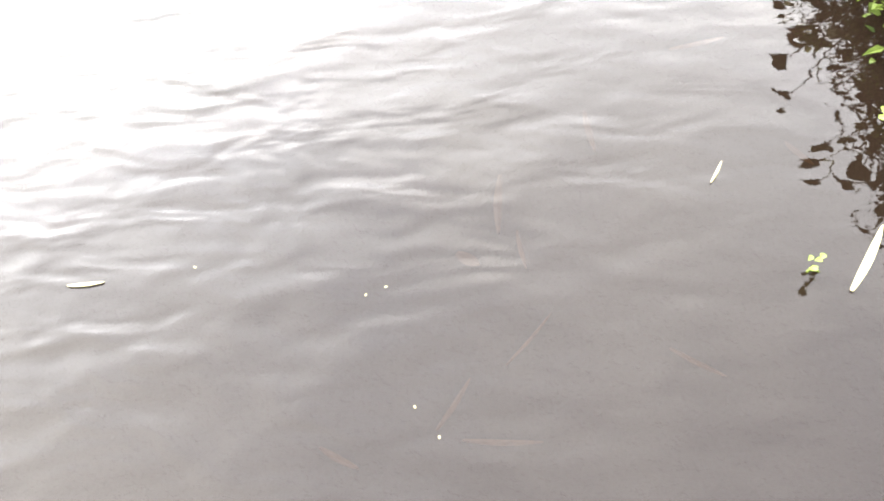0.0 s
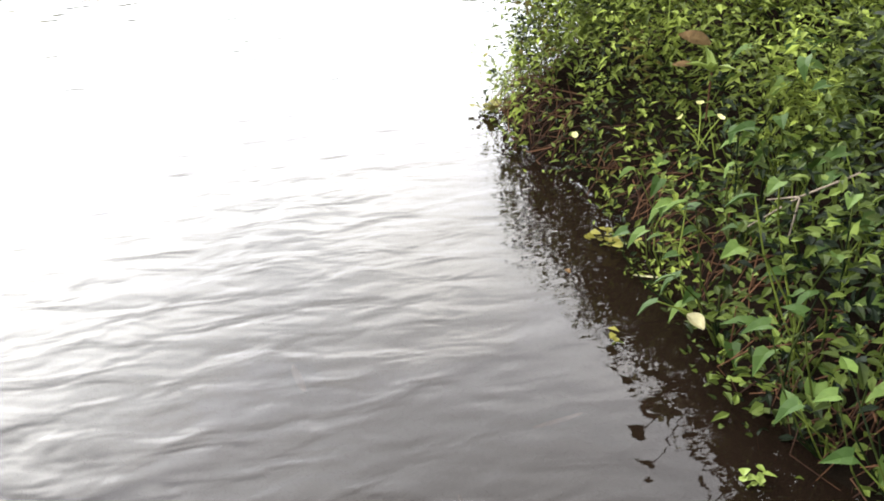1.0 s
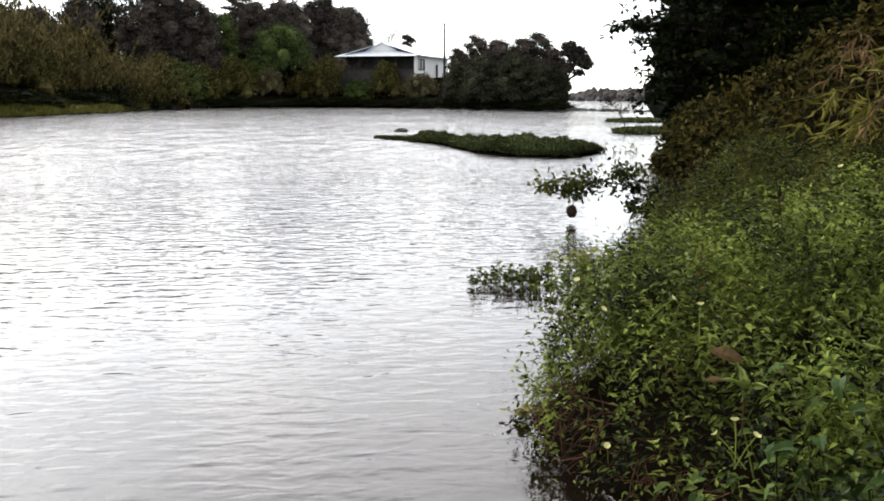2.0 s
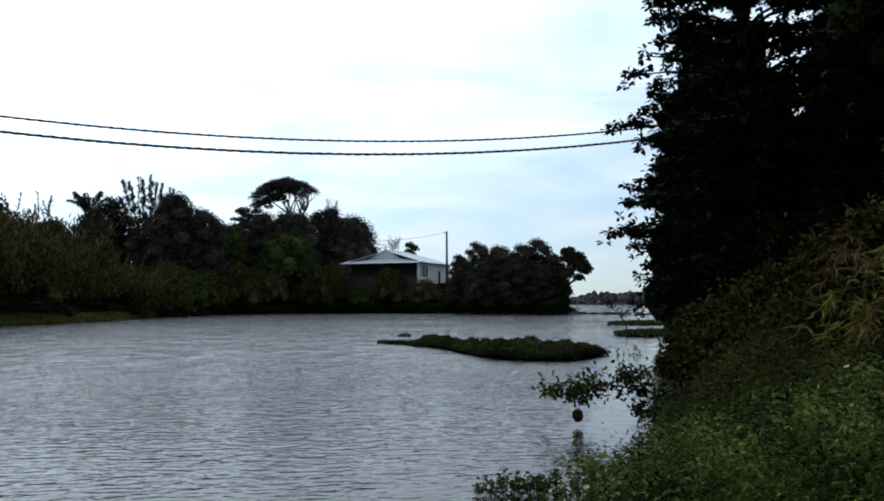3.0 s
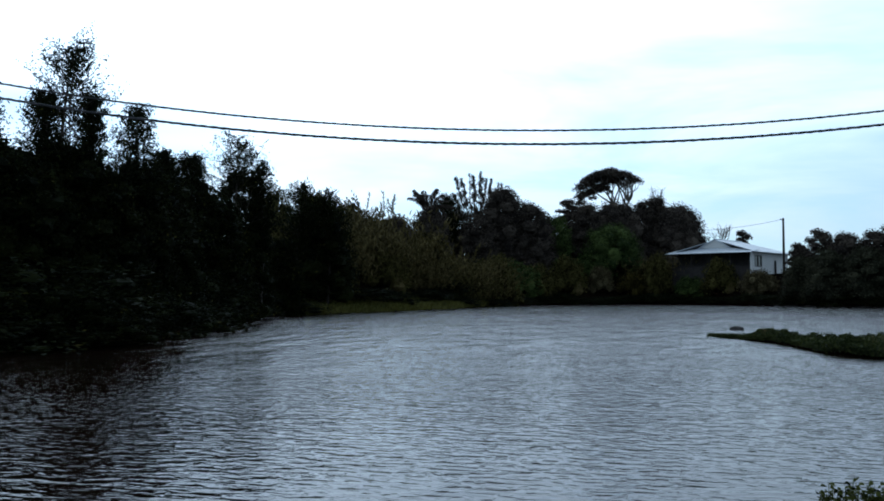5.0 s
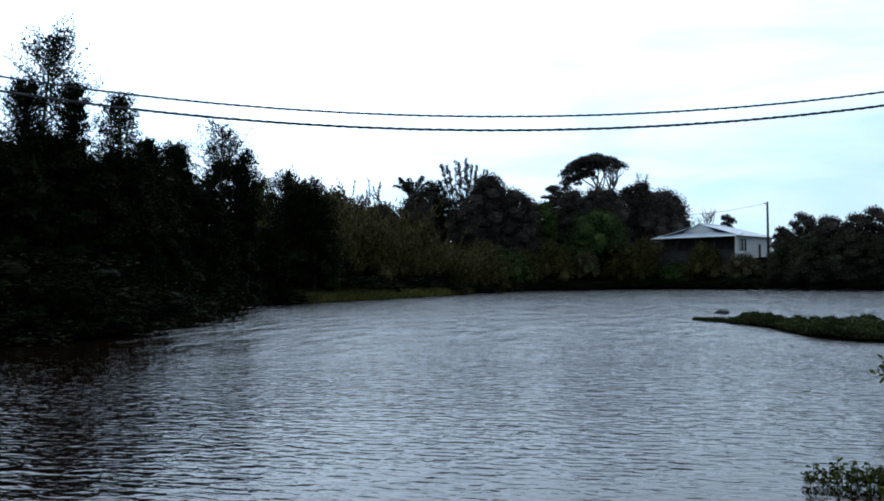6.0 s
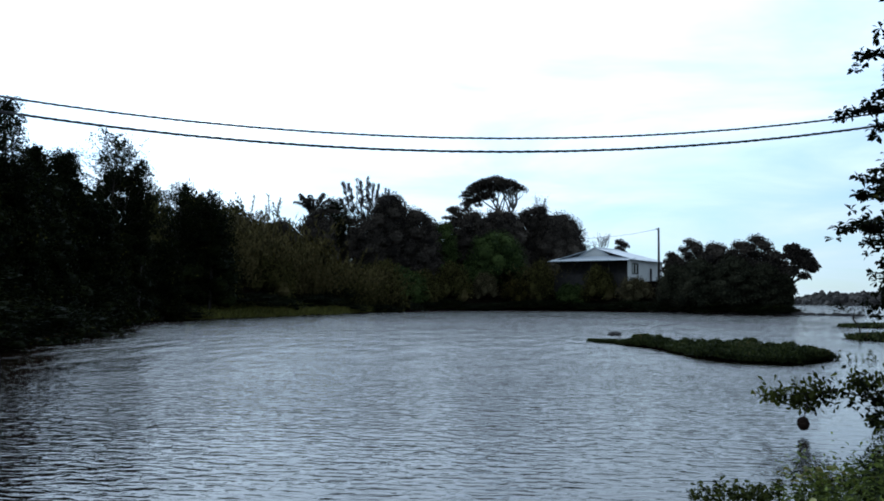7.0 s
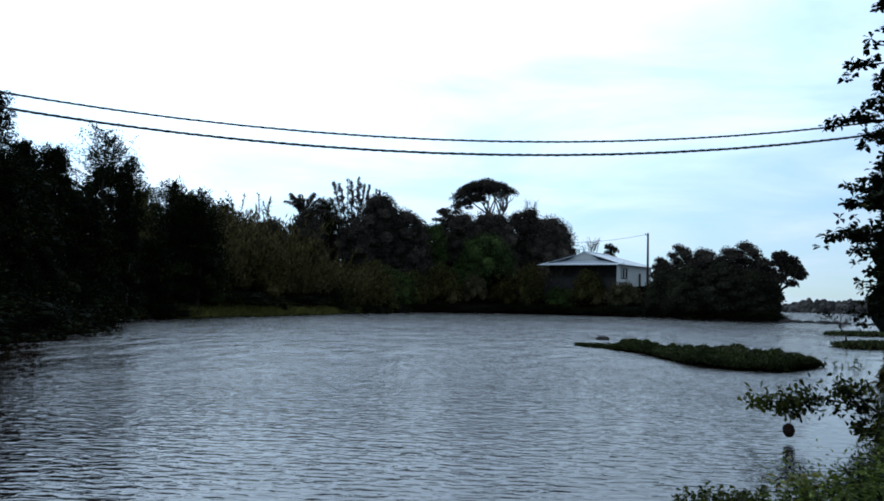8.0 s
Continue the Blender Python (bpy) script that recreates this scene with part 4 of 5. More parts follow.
# ---- canes with plumes on the far bank ----
def cane_clump(seed, label, tall, n=240, plumes=10):
    rng = np.random.default_rng(seed)
    root = thing("cane_clump", label, "reeds", group="cane clumps on the far bank")
    base = rng.normal(size=(n, 3)) * (0.75, 0.75, 0)
    lean = rng.normal(size=(n, 3)) * (0.28, 0.28, 0) + base * 0.25 + np.array((0, 0, 1.0))
    for i in range(0, n, 20):
        tip = base[i] + lean[i] * tall * rng.uniform(0.6, 1.0)
        under("stem", *tube([base[i], base[i] * 0.5 + tip * 0.5, tip], [0.012, 0.01, 0.005], 4), CANE, root)
    m = n * 12
    k = rng.integers(0, n, m)
    t = rng.uniform(0.1, 0.95, m)
    p = base[k] + lean[k] * (t * tall * rng.uniform(0.6, 1.0, m))[:, None]
    ax = rng.normal(size=(m, 3)) * (0.33, 0.33, 0.3) + np.array((0, 0, 0.75))
    under("foliage", *leaves(rng, p, ax, unit(rng, m) + np.array((0, 0, 0.4)), rng.uniform(0.2, 0.42, m), 0.018), CANE if seed % 2 else SHRUB_LEAF, root)
    for i in range(plumes):
        b = rng.normal(size=3) * (0.8, 0.8, 0)
        tip = b + np.array((rng.normal() * 0.5, rng.normal() * 0.5, tall * rng.uniform(0.95, 1.25)))
        q = 34
        tt = rng.uniform(0.8, 1.0, q)
        pp = b * (1 - tt)[:, None] + tip * tt[:, None]
        v, f = join(tube([b, b * 0.4 + tip * 0.6, tip], [0.014, 0.011, 0.005], 4), leaves(rng, pp, (tip - b) / tall + rng.normal(size=(q, 3)) * 0.4, unit(rng, q), 0.17, 0.018))
        under("plume", v, f, CANE, root)
    return root


def canes():
    rng = np.random.default_rng(77)
    a = cane_clump(81, "tall dry buff cane clump with feathery plumes", 3.6)
    b = cane_clump(82, "green cane clump with feathery plumes", 3.4, plumes=6)
    spots = [(-24.4, 76, 1.3), (-22.3, 78, 1.1), (-23.4, 77, 1.25), (-21.3, 80, 0.95), (-18.3, 88, 1.0), (-17.6, 90, 1.05), (-16.9, 91, 1.0), (-16.1, 93, 0.9), (-15.5, 95, 0.75), (-18.9, 85, 0.8), (-17.3, 87, 0.9),
             (-20.1, 80, 0.8), (-4.6, 118, 0.9), (-5.3, 118, 0.8), (-25.6, 70, 1.0)]
    for i, (az, r, sc) in enumerate(spots):
        x, y = polar(az, r)
        m = pose(x, y, up_at(x, y) - 0.1, 0, 0, rng.uniform(0, 360)) @ Matrix.Diagonal((sc * 1.2, sc * 1.2, sc * (1.05 if az < -20 else 0.82), 1))
        if i < 2:
            (a, b)[i].matrix_basis = m
        else:
            copy_thing(b if i % 3 == 1 else a, m)


canes()


def ledge():
    """The flat grassy ledge at the water under the canes."""
    rng = np.random.default_rng(90)
    n = 12000
    az = rng.uniform(-29, -13.5, n)
    r0 = np.interp(az, [-30, -26, -22, -18, -15, -12], [56, 60, 66, 76, 92, 104])
    r = r0 + rng.uniform(-0.4, 6, n)
    p = np.stack([r * np.sin(np.radians(az)), r * np.cos(np.radians(az)), np.zeros(n)], -1)
    p[:, 2] = np.maximum(ground_height(p[:, 0], p[:, 1]), 0.0)
    ax = rng.normal(size=(n, 3)) * (0.5, 0.5, 0.2) + np.array((0, 0, 0.8))
    v, f = leaves(rng, p, ax, unit(rng, n), rng.uniform(0.2, 0.5, n), 0.09)
    solid("ledge_grass", v, f, LEDGE_GRASS, "low yellow-green grass on the flat ledge at the water", "grass", kind="stuff")


ledge()


# ---- island, rocks and the river mouth ----
def island():
    rng = np.random.default_rng(101)
    root = thing("weed_island", "low river islet overgrown with dense green weeds", "islet", 3.0, 24.5, 0.0)
    # from the thin tip to the broad end: across, middle, half-depth
    RUN = np.array([(-0.85, 31.2, 0.08), (0.1, 30.1, 0.2), (0.6, 29.3, 0.65), (1.0, 28.7, 0.8), (1.45, 27.2, 0.75), (2.1, 24.9, 1.7), (3.0, 23.7, 2.0), (4.0, 23.4, 2.0), (4.8, 23.6, 1.15), (5.25, 23.8, 0.5), (5.5, 23.9, 0.2)])
    vs, fs = [], []
    n, m = 30, 9
    for i in range(n + 1):
        x = -0.85 + 6.35 * i / n
        mid, hw = np.interp(x, RUN[:, 0], RUN[:, 1]), np.interp(x, RUN[:, 0], RUN[:, 2])
        for j in range(m):
            k = (j / (m - 1) - 0.5) * 2
            vs.append((x - 3.0, mid + hw * 1.05 * k - 24.5, 0.10 * (1 - k * k) * min(1, hw * 2) - 0.06 * abs(k) - 0.01))
    for i in range(n):
        for j in range(m - 1):
            a = i * m + j
            fs.append((a, a + m, a + m + 1, a + 1))
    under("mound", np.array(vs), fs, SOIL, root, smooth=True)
    q = 34000
    x = -0.85 + 6.35 * rng.uniform(0, 1, q) ** 0.8
    mid, hw = np.interp(x, RUN[:, 0], RUN[:, 1]), np.interp(x, RUN[:, 0], RUN[:, 2])
    k = rng.uniform(-1, 1, q)
    y = mid + hw * k
    lumpy = 0.8 + 0.28 * np.sin(x * 4.3 + np.sin(y * 2)) * np.cos(x * 2.3 + y * 0.7) + 0.16 * np.sin(x * 14 + y * 3) * np.cos(y * 5)
    hmax = np.clip(hw * 0.42, 0.03, 0.42) * (1 - 0.35 * k * k) * lumpy
    pz = hmax * rng.uniform(0.05, 1.0, q) ** 0.6
    ax = rng.normal(size=(q, 3)) * (0.7, 0.7, 0.3) + np.array((0, 0, 0.45))
    v, f = leaves(rng, np.stack([x - 3.0, y - 24.5, pz], -1), ax, unit(rng, q) + np.array((0, 0, 0.6)), rng.uniform(0.06, 0.14, q), rng.uniform(0.03, 0.05, q))
    under("weed_cover", v, f, HERB_FAR, root, kind="stuff")
    # shoots that stand in the water off the broad end
    for i in range(9):
        h = rng.uniform(0.12, 0.26)
        x, y = 2.5 + i * 0.12 + rng.uniform(-0.06, 0.06), -1.0 + rng.uniform(-0.25, 0.25)
        b = np.array([(x, y, -0.05)] * 5) + np.array([(0, 0, h * (0.3 + 0.2 * j)) for j in range(5)])
        v, f = join(tube([(x, y, -0.2), (x, y, h)], [0.008, 0.004], 4), leaves(rng, b, rng.normal(size=(5, 3)) * (1, 1, 0.3) + np.array((0, 0, 0.5)), unit(rng, 5), 0.09, 0.05))
        under("shoot", v, f, HERB_FAR, root)


island()
_r = np.random.default_rng(103)
solid("rock", *lump(_r, 0, 0, 0, 0.30, 0.22, 0.14, 12, 9, 0.12), ROCK, "small dark rock just above the river surface", "rock", m=pose(0.05, 36.8, 0.02))
for i in range(11):
    t = i / 10
    s = _r.uniform(0.25, 0.6)
    solid("rock", *lump(_r, 0, 0, 0, s * 1.4, s, s * 0.55, 9, 6), ROCK, "low dark stone in a line across the river mouth", "rock", "stones across the mouth", m=pose(18.2 + 8.2 * t + _r.uniform(-0.3, 0.3), 93.4 - 7.5 * t, 0.03))
for i in range(26):
    az = 2.5 + 8.3 * i / 25
    r = float(np.interp(az, [0, 3.7, 7.3, 10.9], [107, 101, 96, 94])) - 0.3
    s = _r.uniform(0.15, 0.3)
    solid("rock", *lump(_r, 0, 0, 0, s * 1.5, s, s * 0.6, 9, 6), ROCK, "dark stone at the foot of the cape", "rock", "stones along the cape", m=pose(*polar(az, r), 0.02))


def breakwater():
    rng = np.random.default_rng(105)
    root = thing("breakwater", "long breakwater of heaped dark boulders at the river mouth", "breakwater", 66, 276, 0)
    stone = [mesh_of("boulder", *lump(rng, 0, 0, 0, 1.25, 1.0, 0.85, 8, 6, 0.25), ROCK) for _ in range(5)]
    a, b = Vector((56, 300)), Vector((92, 236))
    for i in range(230):
        t = rng.uniform(0, 1)
        row = rng.uniform(0, 1)
        top = 3.3 * min(1, 0.25 + t * 4.5)
        z = top * (1 - row) * 0.92
        p = a.lerp(b, t) + Vector((-0.55, -0.83)) * (row * 5.0)
        ob = new("boulder", stone[i % 5])
        ob.parent = root
        s = rng.uniform(0.7, 1.35)
        ob.matrix_basis = Matrix.Translation((p.x - 66, p.y - 276, z)) @ Euler((rng.uniform(0, 6), rng.uniform(0, 6), rng.uniform(0, 6))).to_matrix().to_4x4() @ Matrix.Scale(s, 4)
    v, f = [], []
    for i in range(25):
        t = i / 24
        p = a.lerp(b, t)
        top = 3.0 * min(1, 0.2 + t * 4.5)
        for off, z in ((-5, -0.5), (-0.8, top), (0.8, top), (5, -0.5)):
            v.append((p.x + 0.87 * off * 0.6 - 66, p.y + 0.5 * off - 276, z))
    for i in range(24):
        for j in range(3):
            k = i * 4 + j
            f.append((k, k + 1, k + 5, k + 4))
    under("core", np.array(v), f, ROCK, root)


breakwater()


def spit(x, y, length, label, seed):
    """A low weedy spit running out from the bank."""
    rng = np.random.default_rng(seed)
    root = thing("weedy_spit", label, "spit", x, y, 0)
    v, f = lump(rng, length * 0.5, 0, 0, length * 0.62, 0.9, 0.1, 12, 6, 0.12)
    under("mound", v, f, SOIL, root)
    n = 2600
    a = rng.uniform(0, 1, n)
    p = np.stack([a * length * 1.05, rng.normal(size=n) * 0.4, 0.02 + rng.uniform(0, 0.13, n) * np.minimum(1, a * 3 + 0.2)], -1)
    under("weed_cover", *leaves(rng, p, rng.normal(size=(n, 3)) + np.array((0, 0, 0.5)), unit(rng, n), 0.22, 0.1), HERB_FAR, root, kind="stuff")


spit(12.4, 52, 5.0, "low weedy spit running into the river", 107)
spit(9.0, 36.3, 3.2, "short weedy spit running into the river", 108)


def sapling():
    """A bent young tree on the nearer spit."""
    rng = np.random.default_rng(109)
    root = thing("sapling", "small bent sapling with sparse leaves on the weedy spit", "tree", 9.35, 36.2, 0.05)
    pts = [Vector((0, 0, 0)), Vector((-0.05, 0, 0.4)), Vector((-0.28, 0, 0.75)), Vector((-0.2, 0, 1.1)), Vector((-0.42, 0, 1.35))]
    under("trunk", *tube(pts, [0.04, 0.034, 0.026, 0.018, 0.008], 6), BARK, root, smooth=True)
    for tip in ((0.35, 0.1, 1.0), (0.15, -0.1, 1.35), (-0.75, 0, 1.15), (0.6, 0, 0.8)):
        under("branch", *limb_between(rng, pts[2], tip, 0.016, 0.005, 0.08, 4, 5), BARK, root, smooth=True)
        m = 34
        p = np.array(tip) + rng.normal(size=(m, 3)) * (0.16, 0.12, 0.10)
        under("foliage", *leaves(rng, p, rng.normal(size=(m, 3)), unit(rng, m) + np.array((0, 0, 0.5)), rng.uniform(0.12, 0.2, m), 0.08), BACKLIT_LEAF, root)


sapling()


# ---- the near bank: creeping weeds ----
def canopy(x, y):
    """Height of the weeds over the water."""
    s = inland(x, y)
    g = np.maximum(ground_height(x, y), 0.0)
    bumps = 0.14 * np.sin(x * 1.7 + 2.1 * np.sin(y * 1.1)) * np.sin(y * 1.9 + 0.8 * x) + 0.15 * np.sin(x * 3.1 + 1.7 * np.sin(y * 2.2)) * np.cos(y * 2.7 + x) + 0.06 * np.sin(x * 7 + y * 5 + 2 * np.sin(y * 3))
    # cushions a metre across, further along the bank
    bumps = bumps + 0.20 * ease(y, 4.0, 6.0) * np.sin(x * 3.3 + 1.3 * np.sin(y * 2.1)) * np.sin(y * 2.6 + np.sin(x * 1.9))
    return g + 0.05 + (0.55 + 0.08 * ease(y, 1.6, 2.8)) * ease(s, -0.24, 0.10) + bumps * ease(s, -0.1, 0.8) + 0.10 * ease(y, 6, 12)


def shoots(rng, n, x0, x1, y0, y1, length, width, per, lowest, shape, gap):
    """Leafy shoots over a stretch of the bank: leaves round the top of each stem."""
    tufts = max(1, n // 8)
    which = rng.integers(0, tufts, n)
    x = rng.uniform(x0, x1, tufts)[which] + rng.normal(size=n) * 0.055
    y = rng.uniform(y0, y1, tufts)[which] + rng.normal(size=n) * 0.055
    tall = rng.uniform(-0.2, 0.12, tufts)[which]
    s = inland(x, y)
    ok = s > lowest + rng.uniform(0, 0.12, n)
    gaps = np.sin(x * 9.3 + 2 * np.sin(y * 4.1)) * np.sin(y * 8.2 + 1.5 * np.sin(x * 5.3))
    ok &= (gaps < 0.3) | (rng.uniform(0, 1, n) < 0.1)
    x, y, s, tall = x[ok], y[ok], s[ok], tall[ok]
    n = len(x)
    top = canopy(x, y) + tall + rng.uniform(-0.07, 0.04, n)
    edge = np.clip(1 - s / 0.35, 0, 1)
    top = np.maximum(0.015, top - edge * np.where(rng.uniform(0, 1, n) < 0.6, rng.uniform(0.1, 0.6, n), 0.0))
    lean = rng.normal(size=(n, 3)) * 0.25
    lean[:, 0] -= 0.35 * edge
    turn = rng.uniform(0, 6.28, n)
    ps, axs, nos, ls, ws = [], [], [], [], []
    for k in range(per):
        a = turn + k * 2.4 + rng.uniform(-0.3, 0.3, n)
        out = np.stack([np.cos(a), np.sin(a), np.zeros(n)], -1)
        down = k * gap
        p = np.stack([x, y, top - down], -1) + lean * (-down)
        p += out * 0.008
        rise = 0.75 - 0.2 * k + rng.normal(size=n) * 0.25
        ps.append(p)
        axs.append(out + np.stack([lean[:, 0], lean[:, 1], rise], -1))
        nos.append(np.tile((0, 0, 1.0), (n, 1)) + rng.normal(size=(n, 3)) * 0.25 + lean)
        grow = min(1.0, 0.5 + 0.17 * k)
        ls.append(length * grow * rng.uniform(0.7, 1.2, n))
        ws.append(width * grow * rng.uniform(0.7, 1.2, n))
    p, ax, no, L, B = np.concatenate(ps), np.concatenate(axs), np.concatenate(nos), np.concatenate(ls), np.concatenate(ws)
    keep = p[:, 2] > 0.004
    return leaves(rng, p[keep], ax[keep], no[keep], L[keep], B[keep], shape)


def weeds():
    rng = np.random.default_rng(111)
    v, f = shoots(rng, 4600, 0.4, 3.0, -0.4, 2.3, 0.050, 0.025, 7, -0.18, LANCE, 0.03)
    solid("weed_cover", v, f, HERB_NEAR, "dense creeping weeds with small oval green leaves at the water", "weeds", kind="stuff")
    v, f = shoots(rng, 9800, 0.4, 3.4, 2.2, 4.6, 0.047, 0.018, 8, -0.18, BLADE4, 0.028)
    solid("weed_cover", v, f, HERB, "dense creeping green weeds with narrow pointed leaves on the bank", "weeds", kind="stuff")
    v, f = shoots(rng, 14500, 0.8, 7.6, 4.6, 10.5, 0.064, 0.024, 8, -0.15, BLADE4, 0.03)
    solid("weed_cover", v, f, HERB_MID, "dense green weeds rising up the bank", "weeds", kind="stuff")
    v, f = shoots(rng, 1800, 3.2, 7, 0.5, 4.6, 0.08, 0.028, 6, -0.1, BLADE4, 0.03)
    solid("weed_cover", v, f, HERB_MID, "dense green weeds at the top of the bank", "weeds", kind="stuff")
    v, f = shoots(rng, 5200, 2.5, 11, 10.5, 22, 0.12, 0.05, 6, -0.25, DIAMOND, 0.05)
    solid("weed_cover", v, f, HERB_FAR, "olive-green weeds along the waterside", "weeds", kind="stuff")
    v, f = shoots(rng, 2400, 0.5, 8.5, 2.6, 11, 0.06, 0.02, 7, -0.1, BLADE4, 0.03)
    solid("weed_cover", v, f, THICKET_LEAF, "patches of browning weeds among the green on the bank", "weeds", kind="stuff")
    # taller stalks that stand out of the weeds
    ps, st = [], []
    for i in range(170):
        x, y = rng.uniform(1.2, 7.5), rng.uniform(3.2, 11)
        if inland(np.array([x]), np.array([y]))[0] < 0.3:
            continue
        z = float(canopy(np.array([x]), np.array([y]))[0])
        b, tp = Vector((x, y, z - 0.2)), Vector((x + rng.normal() * 0.06, y + rng.normal() * 0.06, z + rng.uniform(0.08, 0.26)))
        st.append(tube([b, tp], [0.004, 0.002], 4))
        k = 9
        u = rng.uniform(0.3, 1, k)
        p = np.array([b.lerp(tp, q) for q in u])
        ps.append(leaves(rng, p, rng.normal(size=(k, 3)) * (1, 1, 0.3) + np.array((0, 0, 0.5)), unit(rng, k) + np.array((0, 0, 0.8)), 0.06, 0.018, LANCE))
    v, f = join(*st, *ps)
    solid("weed_stalks", v, f, THICKET_LEAF, "upright brownish weed stalks standing above the cover", "weeds", kind="stuff")
    # brown stems that show under the leaves at the water's edge
    stems = []
    for i in range(620):
        y = rng.uniform(0.6, 10)
        edge = float(np.interp(y, [p[1] for p in SHORE_RIGHT[3:16]], [p[0] for p in SHORE_RIGHT[3:16]]))
        a = Vector((edge + rng.uniform(0.02, 0.25), y, rng.uniform(0.06, 0.25)))
        b = Vector((edge + rng.uniform(-0.08, 0.06), y + rng.uniform(-0.15, 0.15), rng.uniform(-0.04, 0.12)))
        stems.append(limb_between(rng, a, b, 0.0028, 0.0015, 0.2, 4, 4))
    v, f = join(*stems)
    for cx, cy in ((0.66, 3.7), (0.95, 2.85), (0.72, 3.5)):
        for i in range(18):
            a = Vector((cx + rng.normal() * 0.07 + 0.05, cy + rng.normal() * 0.14, rng.uniform(0.08, 0.22)))
            b = Vector((cx - rng.uniform(-0.03, 0.06), cy + rng.normal() * 0.14, rng.uniform(-0.03, 0.08)))
            stems.append(limb_between(rng, a, b, 0.003, 0.0018, 0.15, 4, 4))
    v, f = join(*stems)
    solid("trailing_stems", v, f, STEM, "tangle of thin brown stems trailing into the water", "stems", kind="stuff")


weeds()


# ---- broad arrow-leaved plants at the water's edge ----
def leaf_mesh(name, shape, length, width, mat, curl=0.0):
    v = shape[0].copy()
    v[:, 0] *= width
    v[:, 2] = v[:, 2] * length - curl * v[:, 1] ** 2 * length
    v[:, 1] *= length
    return mesh_of(name, v, shape[1], mat)


def arrow_plants():
    rng = np.random.default_rng(121)
    kinds = [leaf_mesh("leaf", ARROW, L, L * w, BROADLEAF, c) for L, w, c in ((0.066, 0.72, 0.1), (0.078, 0.6, 0.2), (0.052, 0.78, 0.0), (0.070, 0.62, 0.25))]
    for i in range(30):
        y = 0.95 + 1.75 * (i + rng.uniform(0, 1)) / 30
        edge = float(np.interp(y, [p[1] for p in SHORE_RIGHT[3:16]], [p[0] for p in SHORE_RIGHT[3:16]]))
        x = edge + rng.uniform(-0.05, 0.5)
        top = float(canopy(np.array([x]), np.array([y]))[0]) + 0.02
        base = max(0.0, up_at(x, y))
        root = thing("arrow_leaf_plant", "trailing waterside plant with broad arrow-shaped green leaves", "plant", x, y, base - 0.02, "arrow-leaved plants at the water")
        stems = []
        for k in range(6):
            a = rng.uniform(0, 6.28)
            reach = rng.uniform(0.05, 0.2)
            tip = Vector((math.cos(a) * reach - 0.05, math.sin(a) * reach, (top - base) * rng.uniform(0.15, 0.92)))
            stems.append(limb_between(rng, (0, 0, 0), tip, 0.0035, 0.002, 0.1, 4, 4))
            ob = new("leaf", kinds[int(rng.integers(0, 4))])
            ob.parent = root
            way = Vector((tip.x - 0.06, tip.y - 0.05, 0)).normalized() + Vector(rng.normal(size=3)) * 0.35
            q = Vector((way.x, way.y, rng.uniform(-0.5, 0.1))).to_track_quat("Y", "Z")
            ob.matrix_basis = Matrix.Translation(tip) @ q.to_matrix().to_4x4() @ Euler((0, rng.uniform(-0.5, 0.5), 0)).to_matrix().to_4x4() @ Matrix.Scale(rng.uniform(0.8, 1.2), 4)
        v, f = join(*stems)
        under("stem", v, f, HERB, root)


arrow_plants()


# ---- flowers, fallen leaves and twigs on the weeds ----
def yellow_flower():
    root = thing("yellow_flower", "small pale yellow five-petalled flower among the weeds", "flower", group="yellow flowers")
    petal = leaf_mesh("petal", SPOON, 0.015, 0.014, PETAL, -0.2)
    for k in range(5):
        ob = new("petal", petal)
        ob.parent = root
        ob.matrix_basis = pose(0, 0, 0.004, 20, 0, 72 * k)
    under("stalk", *tube([(0, 0, 0.004), (0.004, 0.004, -0.05), (0.01, 0, -0.12)], [0.0025, 0.002, 0.002], 5), HERB, root)
    return root


FLOWERS = ((0.72, 3.46), (0.78, 3.25), (0.96, 2.97), (1.01, 2.82), (0.95, 2.32), (0.92, 2.37), (1.99, 3.86), (0.74, 2.94), (3.42, 5.86), (0.96, 2.20))
first = yellow_flower()
for i, (x, y) in enumerate(FLOWERS):
    m = pose(x, y, float(canopy(np.array([x]), np.array([y]))[0]) + 0.055, 25 + 12 * (i % 3), 10 * (i % 4) - 15, 47 * i)
    if i == 0:
        first.matrix_basis = m
    else:
        copy_thing(first, m)


def curled(rng, length, width, n=7):
    """A dry leaf, cupped along its middle and curling up at the end."""
    v, f = [], []
    for i in range(n):
        t = i / (n - 1)
        w = width * math.sin(math.pi * min(0.97, t * 0.9 + 0.06)) * 0.5
        z = 0.35 * length * (t - 0.45) ** 2
        for k in (-1, -0.5, 0, 0.5, 1):
            v.append((w * k * 0.9, length * t, z + abs(k) ** 1.5 * w * 0.9 + rng.uniform(-0.03, 0.03) * width))
    for i in range(n - 1):
        for k in range(4):
            a = i * 5 + k
            f.append((a, a + 1, a + 6, a + 5))
    top = np.array(v)
    low = top - (0, 0, 0.0012)
    m = len(top)
    return np.concatenate([top, low]), f + [tuple(m + q for q in reversed(face)) for face in f]


_r = np.random.default_rng(131)
def on_weeds(x, y, up=0.0):
    return float(canopy(np.array([x]), np.array([y]))[0]) + up


